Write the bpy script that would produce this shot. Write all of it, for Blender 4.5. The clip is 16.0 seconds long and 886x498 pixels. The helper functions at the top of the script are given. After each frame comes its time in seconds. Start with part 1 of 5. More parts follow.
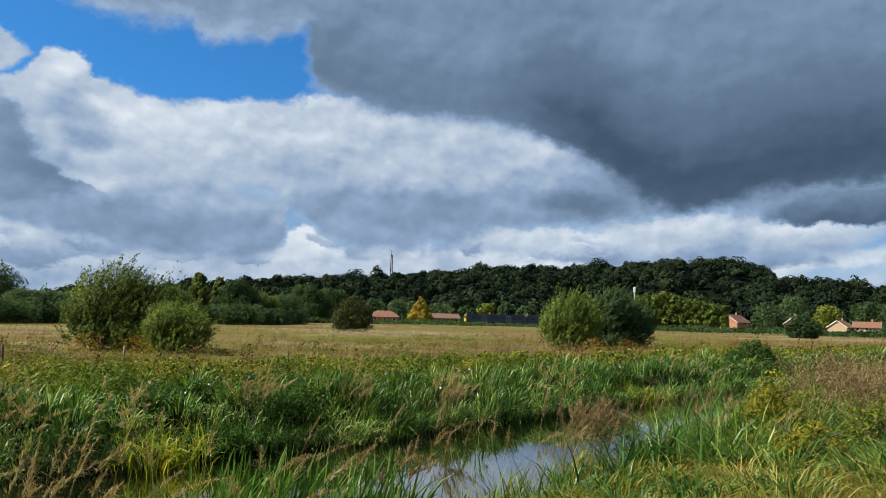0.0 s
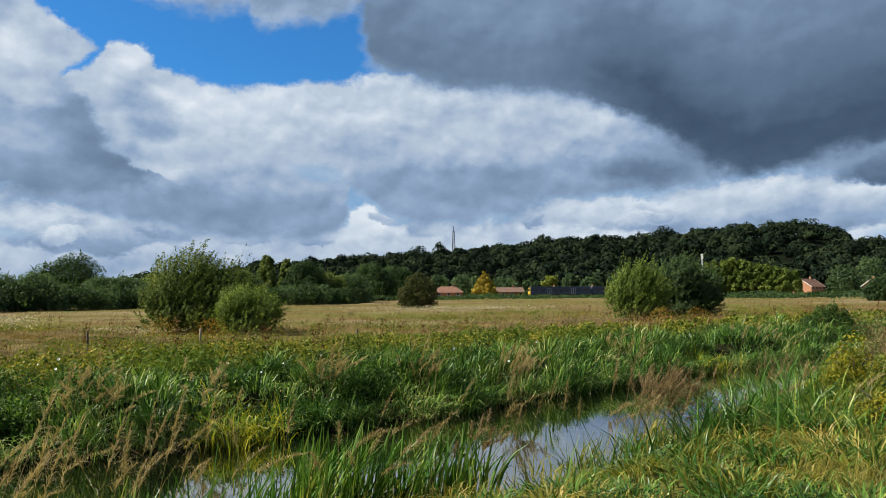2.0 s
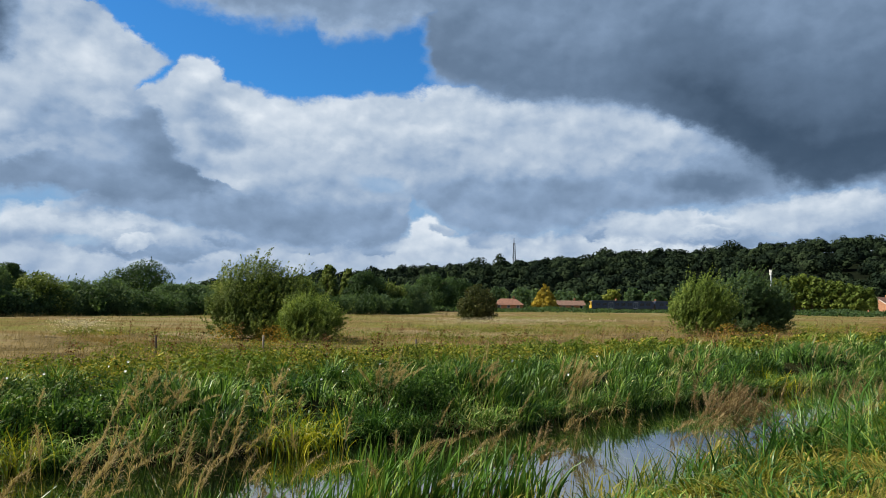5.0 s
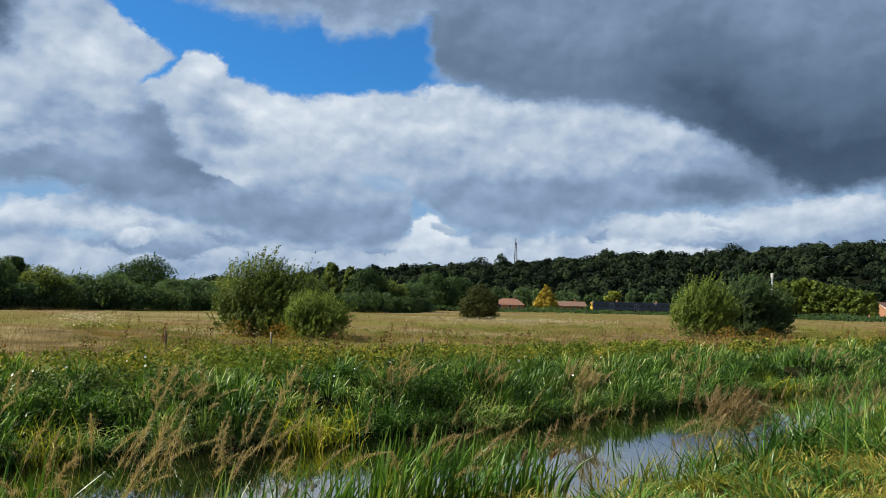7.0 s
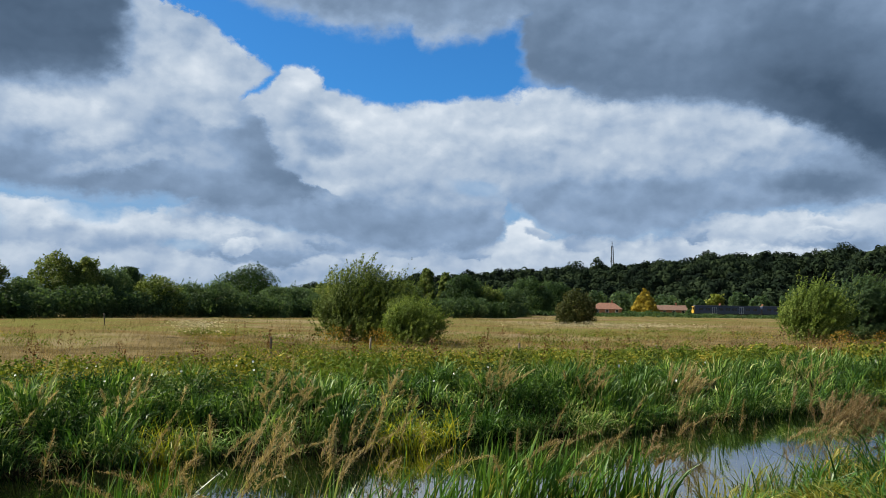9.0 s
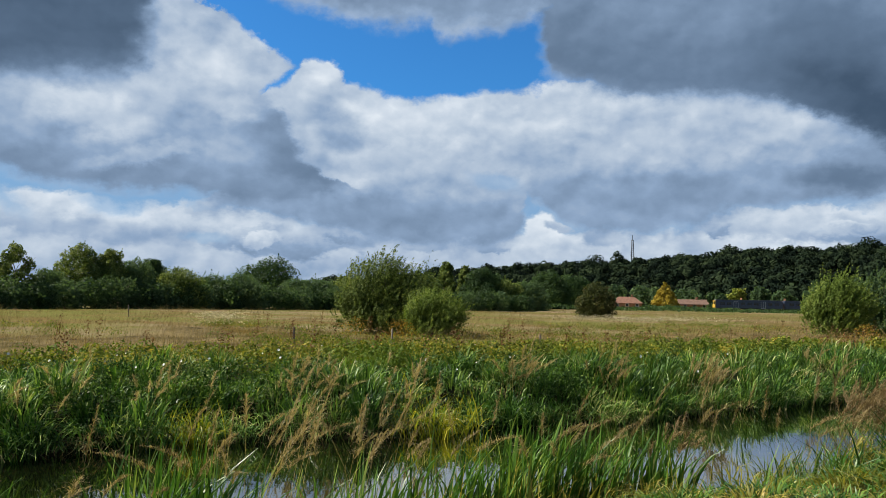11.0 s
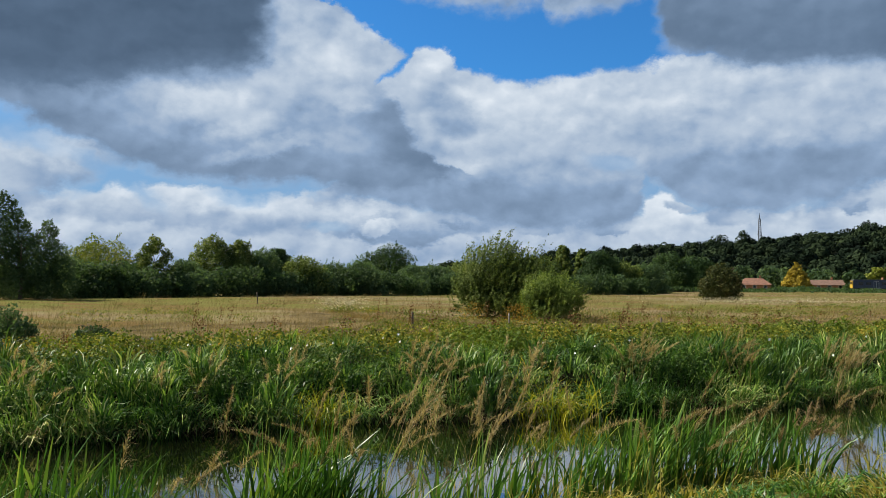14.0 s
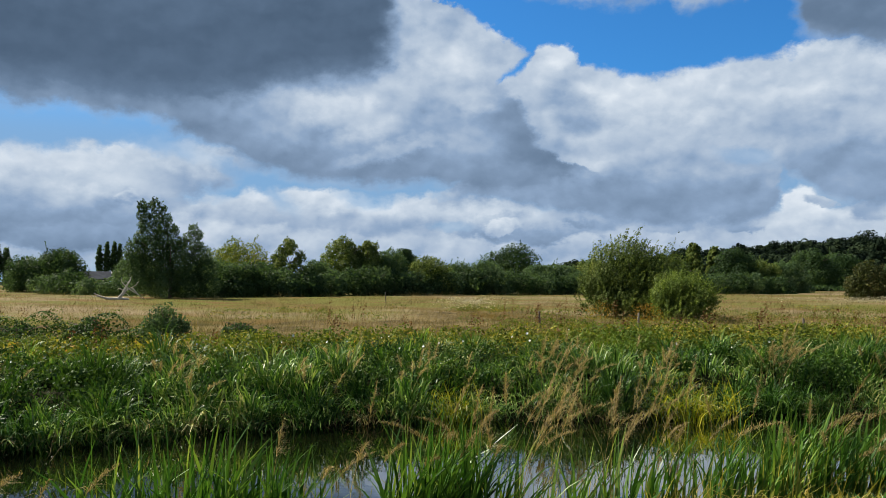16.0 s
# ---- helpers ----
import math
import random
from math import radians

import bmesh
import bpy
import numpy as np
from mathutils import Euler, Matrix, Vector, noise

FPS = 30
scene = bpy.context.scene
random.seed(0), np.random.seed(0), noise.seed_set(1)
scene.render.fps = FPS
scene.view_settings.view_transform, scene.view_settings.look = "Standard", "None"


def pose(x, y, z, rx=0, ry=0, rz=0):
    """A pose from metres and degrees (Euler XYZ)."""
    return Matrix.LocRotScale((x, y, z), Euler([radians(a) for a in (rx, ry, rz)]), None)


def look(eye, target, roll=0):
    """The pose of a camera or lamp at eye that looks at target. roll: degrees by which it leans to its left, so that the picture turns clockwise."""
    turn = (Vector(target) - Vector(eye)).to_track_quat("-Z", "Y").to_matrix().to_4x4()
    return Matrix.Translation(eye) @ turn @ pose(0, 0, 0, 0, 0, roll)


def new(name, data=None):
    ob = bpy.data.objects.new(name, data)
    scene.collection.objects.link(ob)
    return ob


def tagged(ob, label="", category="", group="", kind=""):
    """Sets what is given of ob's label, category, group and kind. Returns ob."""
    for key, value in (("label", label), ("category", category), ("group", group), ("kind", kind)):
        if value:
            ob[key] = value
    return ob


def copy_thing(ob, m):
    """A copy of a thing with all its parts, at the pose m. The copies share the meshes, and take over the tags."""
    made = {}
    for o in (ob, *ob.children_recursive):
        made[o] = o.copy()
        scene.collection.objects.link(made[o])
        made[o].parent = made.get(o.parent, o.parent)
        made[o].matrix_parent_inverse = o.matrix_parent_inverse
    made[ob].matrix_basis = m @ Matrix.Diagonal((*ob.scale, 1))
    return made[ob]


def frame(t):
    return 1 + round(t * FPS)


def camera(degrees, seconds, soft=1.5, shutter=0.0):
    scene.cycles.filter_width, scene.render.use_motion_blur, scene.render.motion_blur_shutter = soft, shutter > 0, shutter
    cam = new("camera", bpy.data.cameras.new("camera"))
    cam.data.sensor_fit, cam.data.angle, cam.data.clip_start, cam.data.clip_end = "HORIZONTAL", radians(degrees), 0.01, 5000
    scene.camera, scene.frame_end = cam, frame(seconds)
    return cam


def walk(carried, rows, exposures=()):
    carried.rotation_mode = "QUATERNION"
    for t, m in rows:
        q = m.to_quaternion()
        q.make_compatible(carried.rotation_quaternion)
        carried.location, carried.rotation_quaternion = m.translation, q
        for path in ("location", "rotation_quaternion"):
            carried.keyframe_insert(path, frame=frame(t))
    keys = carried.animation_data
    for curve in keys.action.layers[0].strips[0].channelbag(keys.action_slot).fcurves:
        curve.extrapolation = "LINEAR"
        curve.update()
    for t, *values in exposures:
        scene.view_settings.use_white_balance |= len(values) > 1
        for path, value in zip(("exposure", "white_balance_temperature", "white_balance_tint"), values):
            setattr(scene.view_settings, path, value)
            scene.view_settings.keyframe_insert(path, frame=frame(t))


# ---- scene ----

# ---- camera ----
cam = camera(58.75, 16.0, soft=0.65)
ROWS = [
    (0, 0.12, 0.42, 1.78, 0.00, 5.07, -1.30),
    (0.5, 0.11, 0.41, 1.78, 0.72, 4.79, -1.11),
    (1, 0.10, 0.40, 1.78, 1.66, 4.11, -1.03),
    (1.5, 0.09, 0.38, 1.78, 3.25, 3.35, -0.15),
    (2, 0.08, 0.36, 1.78, 4.64, 3.22, 0.54),
    (2.5, 0.07, 0.36, 1.78, 7.13, 4.17, 0.32),
    (3, 0.08, 0.36, 1.78, 8.19, 4.68, 0.13),
    (3.5, 0.09, 0.36, 1.78, 8.57, 5.25, -0.07),
    (4, 0.09, 0.36, 1.77, 8.62, 5.15, -0.31),
    (4.5, 0.09, 0.36, 1.77, 8.80, 4.60, -0.45),
    (5, 0.09, 0.36, 1.77, 8.98, 4.06, -0.50),
    (7.5, -0.05, -0.12, 1.80, 9.36, 3.94, -1.73),
    (8, -0.06, -0.12, 1.79, 11.92, 4.11, -1.56),
    (8.5, -0.06, -0.12, 1.79, 14.60, 4.27, -1.23),
    (9, -0.06, -0.13, 1.79, 15.93, 4.24, -0.84),
    (11.5, -0.10, -0.30, 1.70, 18.40, 3.43, -1.40),
    (12, -0.10, -0.28, 1.70, 22.39, 3.19, -1.62),
    (12.5, -0.10, -0.27, 1.70, 23.75, 3.04, -1.28),
    (13, -0.10, -0.27, 1.70, 24.85, 2.97, -0.81),
    (13.5, -0.08, -0.29, 1.70, 24.71, 2.92, -0.45),
    (14, -0.07, -0.33, 1.70, 25.76, 2.54, -0.31),
    (14.5, -0.07, -0.37, 1.70, 28.66, 2.27, -0.20),
    (15, -0.07, -0.44, 1.70, 31.71, 2.26, -0.17),
    (15.5, -0.08, -0.47, 1.70, 33.46, 2.31, 0.05),
    (16, -0.08, -0.51, 1.70, 34.75, 2.46, -0.19),
]
PATH = [(t, pose(x, y, z, 90 + pitch, roll, yaw)) for t, x, y, z, yaw, pitch, roll in ROWS]
walk(cam, PATH)

# ---- world and light ----
SUN_AZ, SUN_EL = 98.0, 43.0      # degrees to the left of the first view, and up


def away(az, el=0.0):
    """The unit direction at az degrees to the left of y and el degrees up."""
    a, e = radians(az), radians(el)
    return Vector((-math.sin(a) * math.cos(e), math.cos(a) * math.cos(e), math.sin(e)))


class Nodes:
    """Short hand for making shader nodes."""

    def __init__(self, tree):
        self.tree = tree

    def put(self, kind):
        return self.tree.nodes.new(kind)

    def link(self, a, b):
        if isinstance(a, (int, float)):
            b.default_value = a
        elif isinstance(a, (tuple, list)):
            b.default_value = a if len(a) != 3 or b.type != "RGBA" else (*a, 1)
        else:
            self.tree.links.new(a, b)

    def math(self, op, a, b=0.0, clamp=False):
        node = self.put("ShaderNodeMath")
        node.operation, node.use_clamp = op, clamp
        self.link(a, node.inputs[0])
        self.link(b, node.inputs[1])
        return node.outputs[0]

    def vmath(self, op, a, b):
        node = self.put("ShaderNodeVectorMath")
        node.operation = op
        self.link(a, node.inputs[0])
        self.link(b, node.inputs[3 if op == "SCALE" else 1])
        return node.outputs["Value" if op in ("LENGTH", "DOT_PRODUCT") else "Vector"]

    def ramp(self, value, lo, hi, a=0.0, b=1.0, smooth=True):
        node = self.put("ShaderNodeMapRange")
        node.interpolation_type = "SMOOTHSTEP" if smooth else "LINEAR"
        self.link(value, node.inputs["Value"])
        for key, v in (("From Min", lo), ("From Max", hi), ("To Min", a), ("To Max", b)):
            self.link(v, node.inputs[key])
        return node.outputs[0]

    def mix(self, factor, a, b, blend="MIX"):
        node = self.put("ShaderNodeMix")
        node.data_type, node.blend_type = "RGBA", blend
        self.link(factor, node.inputs[0])
        self.link(a, node.inputs[6])
        self.link(b, node.inputs[7])
        return node.outputs[2]

    def noise(self, vector, scale, detail=2.0, rough=0.5, out=0):
        node = self.put("ShaderNodeTexNoise")
        self.link(vector, node.inputs["Vector"])
        node.inputs["Scale"].default_value = scale
        node.inputs["Detail"].default_value = detail
        node.inputs["Roughness"].default_value = rough
        return node.outputs[out]

    def colours(self, value, *stops):
        node = self.put("ShaderNodeValToRGB")
        self.link(value, node.inputs[0])
        els = node.color_ramp.elements
        while len(els) < len(stops):
            els.new(0.5)
        for el, (at, c) in zip(els, stops):
            el.position, el.color = at, (*c, 1)
        return node.outputs[0]


# Low far clouds: azimuth, elevation, half width, half height, slope, lightness of the head and of the base.
CLOUDS_FAR = [
    (0.1, 3.0, 54.2, 2.4, 0, 0.86, 0.66), (46.3, 3.2, 45.8, 2.9, 0, 0.84, 0.66), (10.2, 5.0, 1.6, 1.6, 20, 0.98, 0.84),
    (-2.6, 4.7, 1.7, 1.3, 0, 0.98, 0.84), (-19.0, 6.2, 11.0, 1.7, 0, 0.90, 0.66), (56.5, 7.4, 9.0, 2.3, -8, 0.90, 0.52),
    (43.9, 5.2, 8.5, 1.5, 0, 0.88, 0.64), (33.5, 4.9, 8.0, 1.5, 0, 0.92, 0.66), (62.6, 5.6, 9.2, 3.0, 0, 0.88, 0.50),
    (59.3, 2.9, 6.2, 0.9, 0, 0.56, 0.50), (-15.7, 4.6, 10.8, 0.7, 0, 0.62, 0.54), (28.7, 4.1, 6.2, 1.0, 0, 0.72, 0.52),
    (8.0, 4.0, 2.6, 0.9, 0, 0.92, 0.76), (-7.0, 5.7, 7.0, 1.2, 0, 0.88, 0.72),
]
# Outlines of the cloud banks: azimuth against elevation of the top or the base.
BANK_TOP = [(-45, 16.4), (9.8, 16.0), (11, 15.5), (14.7, 15.3), (16.8, 15.0), (19.6, 14.5), (23.2, 15.1), (24.6, 15.4), (25.3, 16.4), (26.4, 17.5), (27.7, 17.0), (28.8, 15.4), (30.4, 14.6), (31.5, 12.5), (33.5, 7.5), (44, 2.0)]
BANK_BASE = [(-45, 7.2), (-15, 7.6), (-12.3, 6.9), (-5.5, 6.7), (-2.6, 6.1), (0.3, 5.2), (3.6, 4.8), (6.9, 4.9), (9.3, 6.1), (10.8, 7.4), (11.8, 4.6), (13.6, 3.7), (18.2, 3.7), (22.9, 4.2), (27, 5.2), (29.8, 5.8), (36, 5.8), (48, 6.0)]
LEFT_BASE = [(20, 9.0), (24, 8.1), (27.4, 7.3), (31, 6.7), (36, 7.1), (40.3, 7.1), (43.7, 7.0), (46.9, 7.8), (49.5, 8.9), (52.2, 10.1), (54.8, 10.9), (58.4, 11.2), (64.4, 11.3), (75, 11.0)]
SHEET_BASE = [(34, 17.4), (37.4, 16.4), (38.7, 15.2), (40.4, 14.3), (43.5, 14.1), (46.5, 13.8), (48.5, 12.8), (53, 12.0), (56, 11.7), (64, 12.2), (75, 12.0)]
TOP_BASE = [(9.0, 20.2), (11, 19.9), (13.4, 18.9), (16.2, 18.8), (17.0, 18.4), (17.8, 18.6), (18.6, 19.4), (22.2, 19.2), (24.3, 19.3), (26.4, 19.9), (29.3, 20.3), (31.9, 20.9), (34.0, 23.0), (38.0, 28.0)]
RIGHT_BASE = [(-45, 9.0), (-29.5, 9.2), (-23.2, 9.2), (-21, 8.7), (-18.9, 8.3), (-17, 7.8), (-14.7, 8.5), (-12.7, 9.7), (-11.1, 11.3), (-9.1, 12.2), (-7, 13.3), (-4.5, 13.9), (1.3, 14.1), (3.9, 14.6), (6, 15.1), (8, 15.6), (9.7, 16.2), (11.0, 16.6), (14.0, 17.5)]
# the right-hand edge of the left bank: elevation against azimuth
LEFT_EDGE = [(5.0, 23.0), (8.1, 23.6), (8.9, 26.1), (10, 27.5), (12.4, 28.6), (13.6, 30.0), (14.3, 30.6), (15.5, 29.4), (16.3, 28.3), (17, 29.1), (18, 31.2), (19.1, 32.8), (20.1, 36.0), (22, 41.0), (26, 46.0)]
# lit heads and shaded folds on the banks: azimuth, elevation, half width, half height, slope, change of lightness
FOLDS = [
    (26.4, 16.4, 1.4, 1.3, 0, 0.14), (20.0, 12.6, 6.5, 1.6, 0, 0.10), (25.0, 12.0, 2.2, 1.5, 30, -0.16), (8.0, 13.6, 7.0, 1.5, -8, 0.10), (-5.0, 11.6, 4.0, 1.2, -16, 0.08), (-11.5, 9.4, 5.0, 2.0, -16, -0.12),
    (13.0, 9.2, 3.5, 2.0, 20, 0.06), (3.0, 8.2, 7.0, 1.6, 0, -0.10), (20.5, 6.6, 6.0, 1.7, 0, -0.08), (24.4, 9.0, 2.0, 1.6, 30, 0.10), (-9.0, 8.6, 5.0, 1.0, 6, -0.08),
    (34.6, 16.6, 3.2, 1.8, 30, 0.12), (32.4, 13.2, 2.6, 1.0, 10, 0.14), (42.0, 12.0, 4.6, 1.5, 14, 0.16), (38.5, 9.6, 4.5, 0.7, -14, 0.16), (29.8, 11.2, 2.2, 2.6, -30, -0.08),
]
# thin places in the cloud, and how thin
GAPS = [(57.0, 10.0, 5.5, 1.0, 10, 0.8), (13.6, 8.6, 2.2, 0.8, 10, 0.5), (40.3, 6.1, 2.4, 0.7, 0, 0.6), (48.3, 7.0, 3.4, 0.7, 35, 0.65), (-26.8, 3.5, 3.0, 0.7, 0, 0.6), (11.1, 7.0, 0.35, 0.9, 0, 0.7), (34.0, 4.2, 2.0, 0.4, 0, 0.4)]


def make_world():
    world = bpy.data.worlds.new("sky")
    scene.world = world
    world.use_nodes = True
    tree = world.node_tree
    tree.nodes.clear()
    n = Nodes(tree)
    way = n.vmath("NORMALIZE", n.put("ShaderNodeTexCoord").outputs["Generated"], (0, 0, 0))
    xyz = n.put("ShaderNodeSeparateXYZ")
    n.link(way, xyz.inputs[0])
    az = n.math("MULTIPLY", n.math("ARCTAN2", n.math("MULTIPLY", xyz.outputs[0], -1.0), xyz.outputs[1]), 57.2958)
    el = n.math("MULTIPLY", n.math("ARCSINE", xyz.outputs[2]), 57.2958)
    flat = n.put("ShaderNodeCombineXYZ")
    n.link(az, flat.inputs[0])
    n.link(el, flat.inputs[1])
    flat = flat.outputs[0]
    # billows are wider than high
    tall = n.vmath("MULTIPLY", flat, (1.0, 1.35, 1.0))

    def push(scale, amount, detail):
        colour = n.noise(tall, scale, detail, 0.6, out=1)
        return n.vmath("SCALE", n.vmath("SUBTRACT", colour, (0.5, 0.5, 0.5)), amount)

    bent = n.vmath("MULTIPLY", n.vmath("ADD", n.vmath("ADD", flat, push(0.22, 1.6, 2)), push(0.75, 1.7, 8)), (1, 1, 0))

    def puffs(vector):
        """Heaped cloud: soft swells with cauliflower knobs on them."""
        swell = n.noise(vector, 0.11, 6, 0.48)
        knob = n.put("ShaderNodeTexVoronoi")
        knob.feature = "SMOOTH_F1"
        n.link(n.vmath("ADD", vector, push(0.6, 1.5, 4)), knob.inputs["Vector"])
        for key, value in (("Scale", 0.30), ("Detail", 2.5), ("Roughness", 0.5), ("Smoothness", 0.35)):
            knob.inputs[key].default_value = value
        return n.math("SUBTRACT", swell, n.math("MULTIPLY", knob.outputs["Distance"], 0.22))

    relief = n.math("SUBTRACT", puffs(tall), puffs(n.vmath("ADD", tall, (0.5, 0.9, 0))))
    fine = n.math("SUBTRACT", n.noise(tall, 0.9, 8, 0.62), 0.5)
    broad = n.math("SUBTRACT", n.noise(n.vmath("MULTIPLY", flat, (0.8, 1.25, 1.0)), 0.15, 4, 0.5), 0.5)
    rough = n.math("ADD", n.math("MULTIPLY", relief, 0.85), n.math("ADD", n.math("MULTIPLY", fine, 0.05), n.math("MULTIPLY", broad, 0.30)))

    def tint(light):
        return n.colours(light, (0.0, (0.020, 0.046, 0.090)), (0.18, (0.060, 0.100, 0.162)), (0.38, (0.134, 0.204, 0.312)), (0.58, (0.276, 0.388, 0.560)), (0.80, (0.515, 0.608, 0.728)), (1.0, (0.765, 0.832, 0.905)))

    sky = n.put("ShaderNodeTexSky")
    sky.sky_type, sky.sun_disc = "NISHITA", False
    sky.sun_elevation, sky.sun_rotation = radians(SUN_EL), radians(-SUN_AZ)
    sky.altitude, sky.air_density, sky.dust_density, sky.ozone_density = 50.0, 1.0, 0.6, 2.5
    clear = n.mix(1.0, sky.outputs[0], (0.030, 0.090, 0.142), "MULTIPLY")
    clear = n.mix(n.ramp(el, 9.0, 15.0, 0.85, 0.0), clear, (0.24, 0.40, 0.62))

    def split(vector):
        node = n.put("ShaderNodeSeparateXYZ")
        n.link(vector, node.inputs[0])
        return node.outputs[0], node.outputs[1]

    def after(light):
        """The bent directions, worked out only once the clouds behind are done."""
        return n.vmath("ADD", bent, n.math("MULTIPLY", light, 1e-6))

    def outline(points, value):
        """A broken line: the height that belongs to value."""
        lo, hi = points[0][0], points[-1][0]
        node = n.put("ShaderNodeValToRGB")
        n.link(n.ramp(value, lo, hi, smooth=False), node.inputs[0])
        els = node.color_ramp.elements
        while len(els) < len(points):
            els.new(0.5)
        for el_, (at, v) in zip(els, points):
            el_.position, el_.color = (at - lo) / (hi - lo), (v / 50.0,) * 3 + (1,)
        return n.math("MULTIPLY", node.outputs[0], 50.0)

    def lay(light, cover, alpha, shade):
        over = n.put("ShaderNodeMix")
        n.link(alpha, over.inputs[0])
        n.link(light, over.inputs[2])
        n.link(shade, over.inputs[3])
        return over.outputs[0], n.math("MAXIMUM", cover, alpha)

    def oval(light, a, e, ra, re, slope):
        m = n.put("ShaderNodeMapping")
        m.vector_type = "TEXTURE"
        n.link(after(light), m.inputs["Vector"])
        m.inputs["Location"].default_value = (a, e, 0)
        m.inputs["Rotation"].default_value = (0, 0, radians(slope))
        m.inputs["Scale"].default_value = (ra, re, 1)
        return m.outputs[0]

    def steps(value, *stops):
        """Lightness along value, from stops of (value, lightness)."""
        return n.math("MULTIPLY", outline([(a, b * 50.0) for a, b in stops], value), 0.02)

    # broken grey cloud over the rest of the sky
    spread_out = n.math("MAXIMUM", n.ramp(el, 22.0, 27.0), n.ramp(n.math("ABSOLUTE", n.math("SUBTRACT", az, 17.0)), 50.0, 58.0))
    cover = n.math("MULTIPLY", n.ramp(n.noise(flat, 0.045, 6, 0.55), 0.40, 0.52), spread_out)
    light = n.ramp(el, 10.0, 40.0, 0.70, 0.36)
    rng = random.Random(12)
    heaps = []
    for i in range(14):
        a, e, size = rng.uniform(-24, 58), rng.uniform(3.2, 6.0), rng.uniform(0.5, 1.2)
        head = rng.uniform(0.80, 0.92)
        heaps.append((a, e, size * rng.uniform(1.3, 2.2), size * 0.75, rng.uniform(-12, 12), head, head - rng.uniform(0.14, 0.30)))
    for a, e, ra, re, slope, head, base in CLOUDS_FAR + heaps:
        v = oval(light, a, e, ra, re, slope)
        alpha = n.ramp(n.math("ADD", n.vmath("LENGTH", v, (0, 0, 0)), n.math("MULTIPLY", relief, 1.2)), 1.2, 0.75)
        light, cover = lay(light, cover, alpha, n.ramp(split(v)[1], -0.75, 0.75, base, head))
    # the bright bank across the middle
    u, w = split(after(light))
    low, high = outline(BANK_BASE, u), outline(BANK_TOP, u)
    up = n.math("DIVIDE", n.math("SUBTRACT", w, low), n.math("MAXIMUM", n.math("SUBTRACT", high, low), 0.5))
    alpha = n.math("MULTIPLY", n.ramp(n.math("SUBTRACT", high, w), -0.22, 0.55), n.ramp(n.math("SUBTRACT", w, low), -0.7, 0.8))
    light, cover = lay(light, cover, alpha, steps(up, (-0.2, 0.58), (0.06, 0.53), (0.25, 0.60), (0.5, 0.70), (0.75, 0.76), (1.1, 0.84)))
    # the heaped bank to the left, shaded on its right flank and below
    u, w = split(after(light))
    inside, over_base = n.math("SUBTRACT", u, outline(LEFT_EDGE, w)), n.math("SUBTRACT", w, outline(LEFT_BASE, u))
    alpha = n.math("MULTIPLY", n.ramp(inside, -0.30, 0.75), n.ramp(over_base, -0.7, 0.7))
    shade = steps(over_base, (-1.0, 0.56), (0.3, 0.46), (1.6, 0.50), (3.2, 0.60), (5.5, 0.67), (9.0, 0.71))
    flank = n.math("MULTIPLY", n.ramp(inside, 4.5, 0.8), n.ramp(w, 14.2, 12.6))
    light, cover = lay(light, cover, alpha, n.math("SUBTRACT", shade, n.math("MULTIPLY", flank, 0.10)))
    # folds and heads
    for a, e, ra, re, slope, change in FOLDS:
        near = n.ramp(n.vmath("LENGTH", oval(light, a, e, ra, re, slope), (0, 0, 0)), 1.25, 0.35)
        light = n.math("ADD", light, n.math("MULTIPLY", near, change))
    # the dark sheet above it
    u, w = split(after(light))
    over_base = n.math("SUBTRACT", w, outline(SHEET_BASE, u))
    light, cover = lay(light, cover, n.math("MULTIPLY", n.ramp(over_base, -1.2, 1.4), n.ramp(n.math("ADD", u, n.math("MULTIPLY", broad, 7.0)), 37.6, 40.2)), steps(over_base, (-1.0, 0.50), (0.8, 0.36), (2.2, 0.27), (5.0, 0.24), (9.0, 0.36)))
    # cloud along the top, and the dark near cloud to the right
    u, w = split(after(light))
    over_base = n.math("SUBTRACT", w, outline(TOP_BASE, u))
    light, cover = lay(light, cover, n.math("MULTIPLY", n.ramp(over_base, -0.45, 1.0), n.ramp(u, 7.0, 10.0)), steps(over_base, (-0.3, 0.62), (0.6, 0.62), (1.6, 0.50), (4.0, 0.42)))
    u, w = split(after(light))
    over_base = n.math("SUBTRACT", w, outline(RIGHT_BASE, u))
    pale = steps(over_base, (-0.4, 0.56), (0.5, 0.42), (1.6, 0.38), (3.5, 0.42), (6.0, 0.46))
    dark = steps(over_base, (-0.4, 0.36), (0.5, 0.20), (2.5, 0.16), (5.0, 0.28), (8.0, 0.40), (11.0, 0.46))
    over = n.put("ShaderNodeMix")
    n.link(n.ramp(u, -2.0, -11.0), over.inputs[0])
    n.link(pale, over.inputs[2])
    n.link(dark, over.inputs[3])
    ragged = n.math("ADD", n.math("MULTIPLY", broad, 2.4), n.math("MULTIPLY", relief, 3.0))
    side = n.ramp(n.math("ADD", u, ragged), 11.2, 9.9)
    light, cover = lay(light, cover, n.math("MULTIPLY", n.ramp(n.math("ADD", over_base, n.math("MULTIPLY", ragged, 0.6)), -0.9, 1.0), side), over.outputs[0])
    # the small grey cloud below it
    v = oval(light, -28.0, 7.75, 5.6, 1.25, 0)
    light, cover = lay(light, cover, n.ramp(n.vmath("LENGTH", v, (0, 0, 0)), 1.15, 0.8), n.ramp(split(v)[1], -0.75, 0.75, 0.24, 0.44))
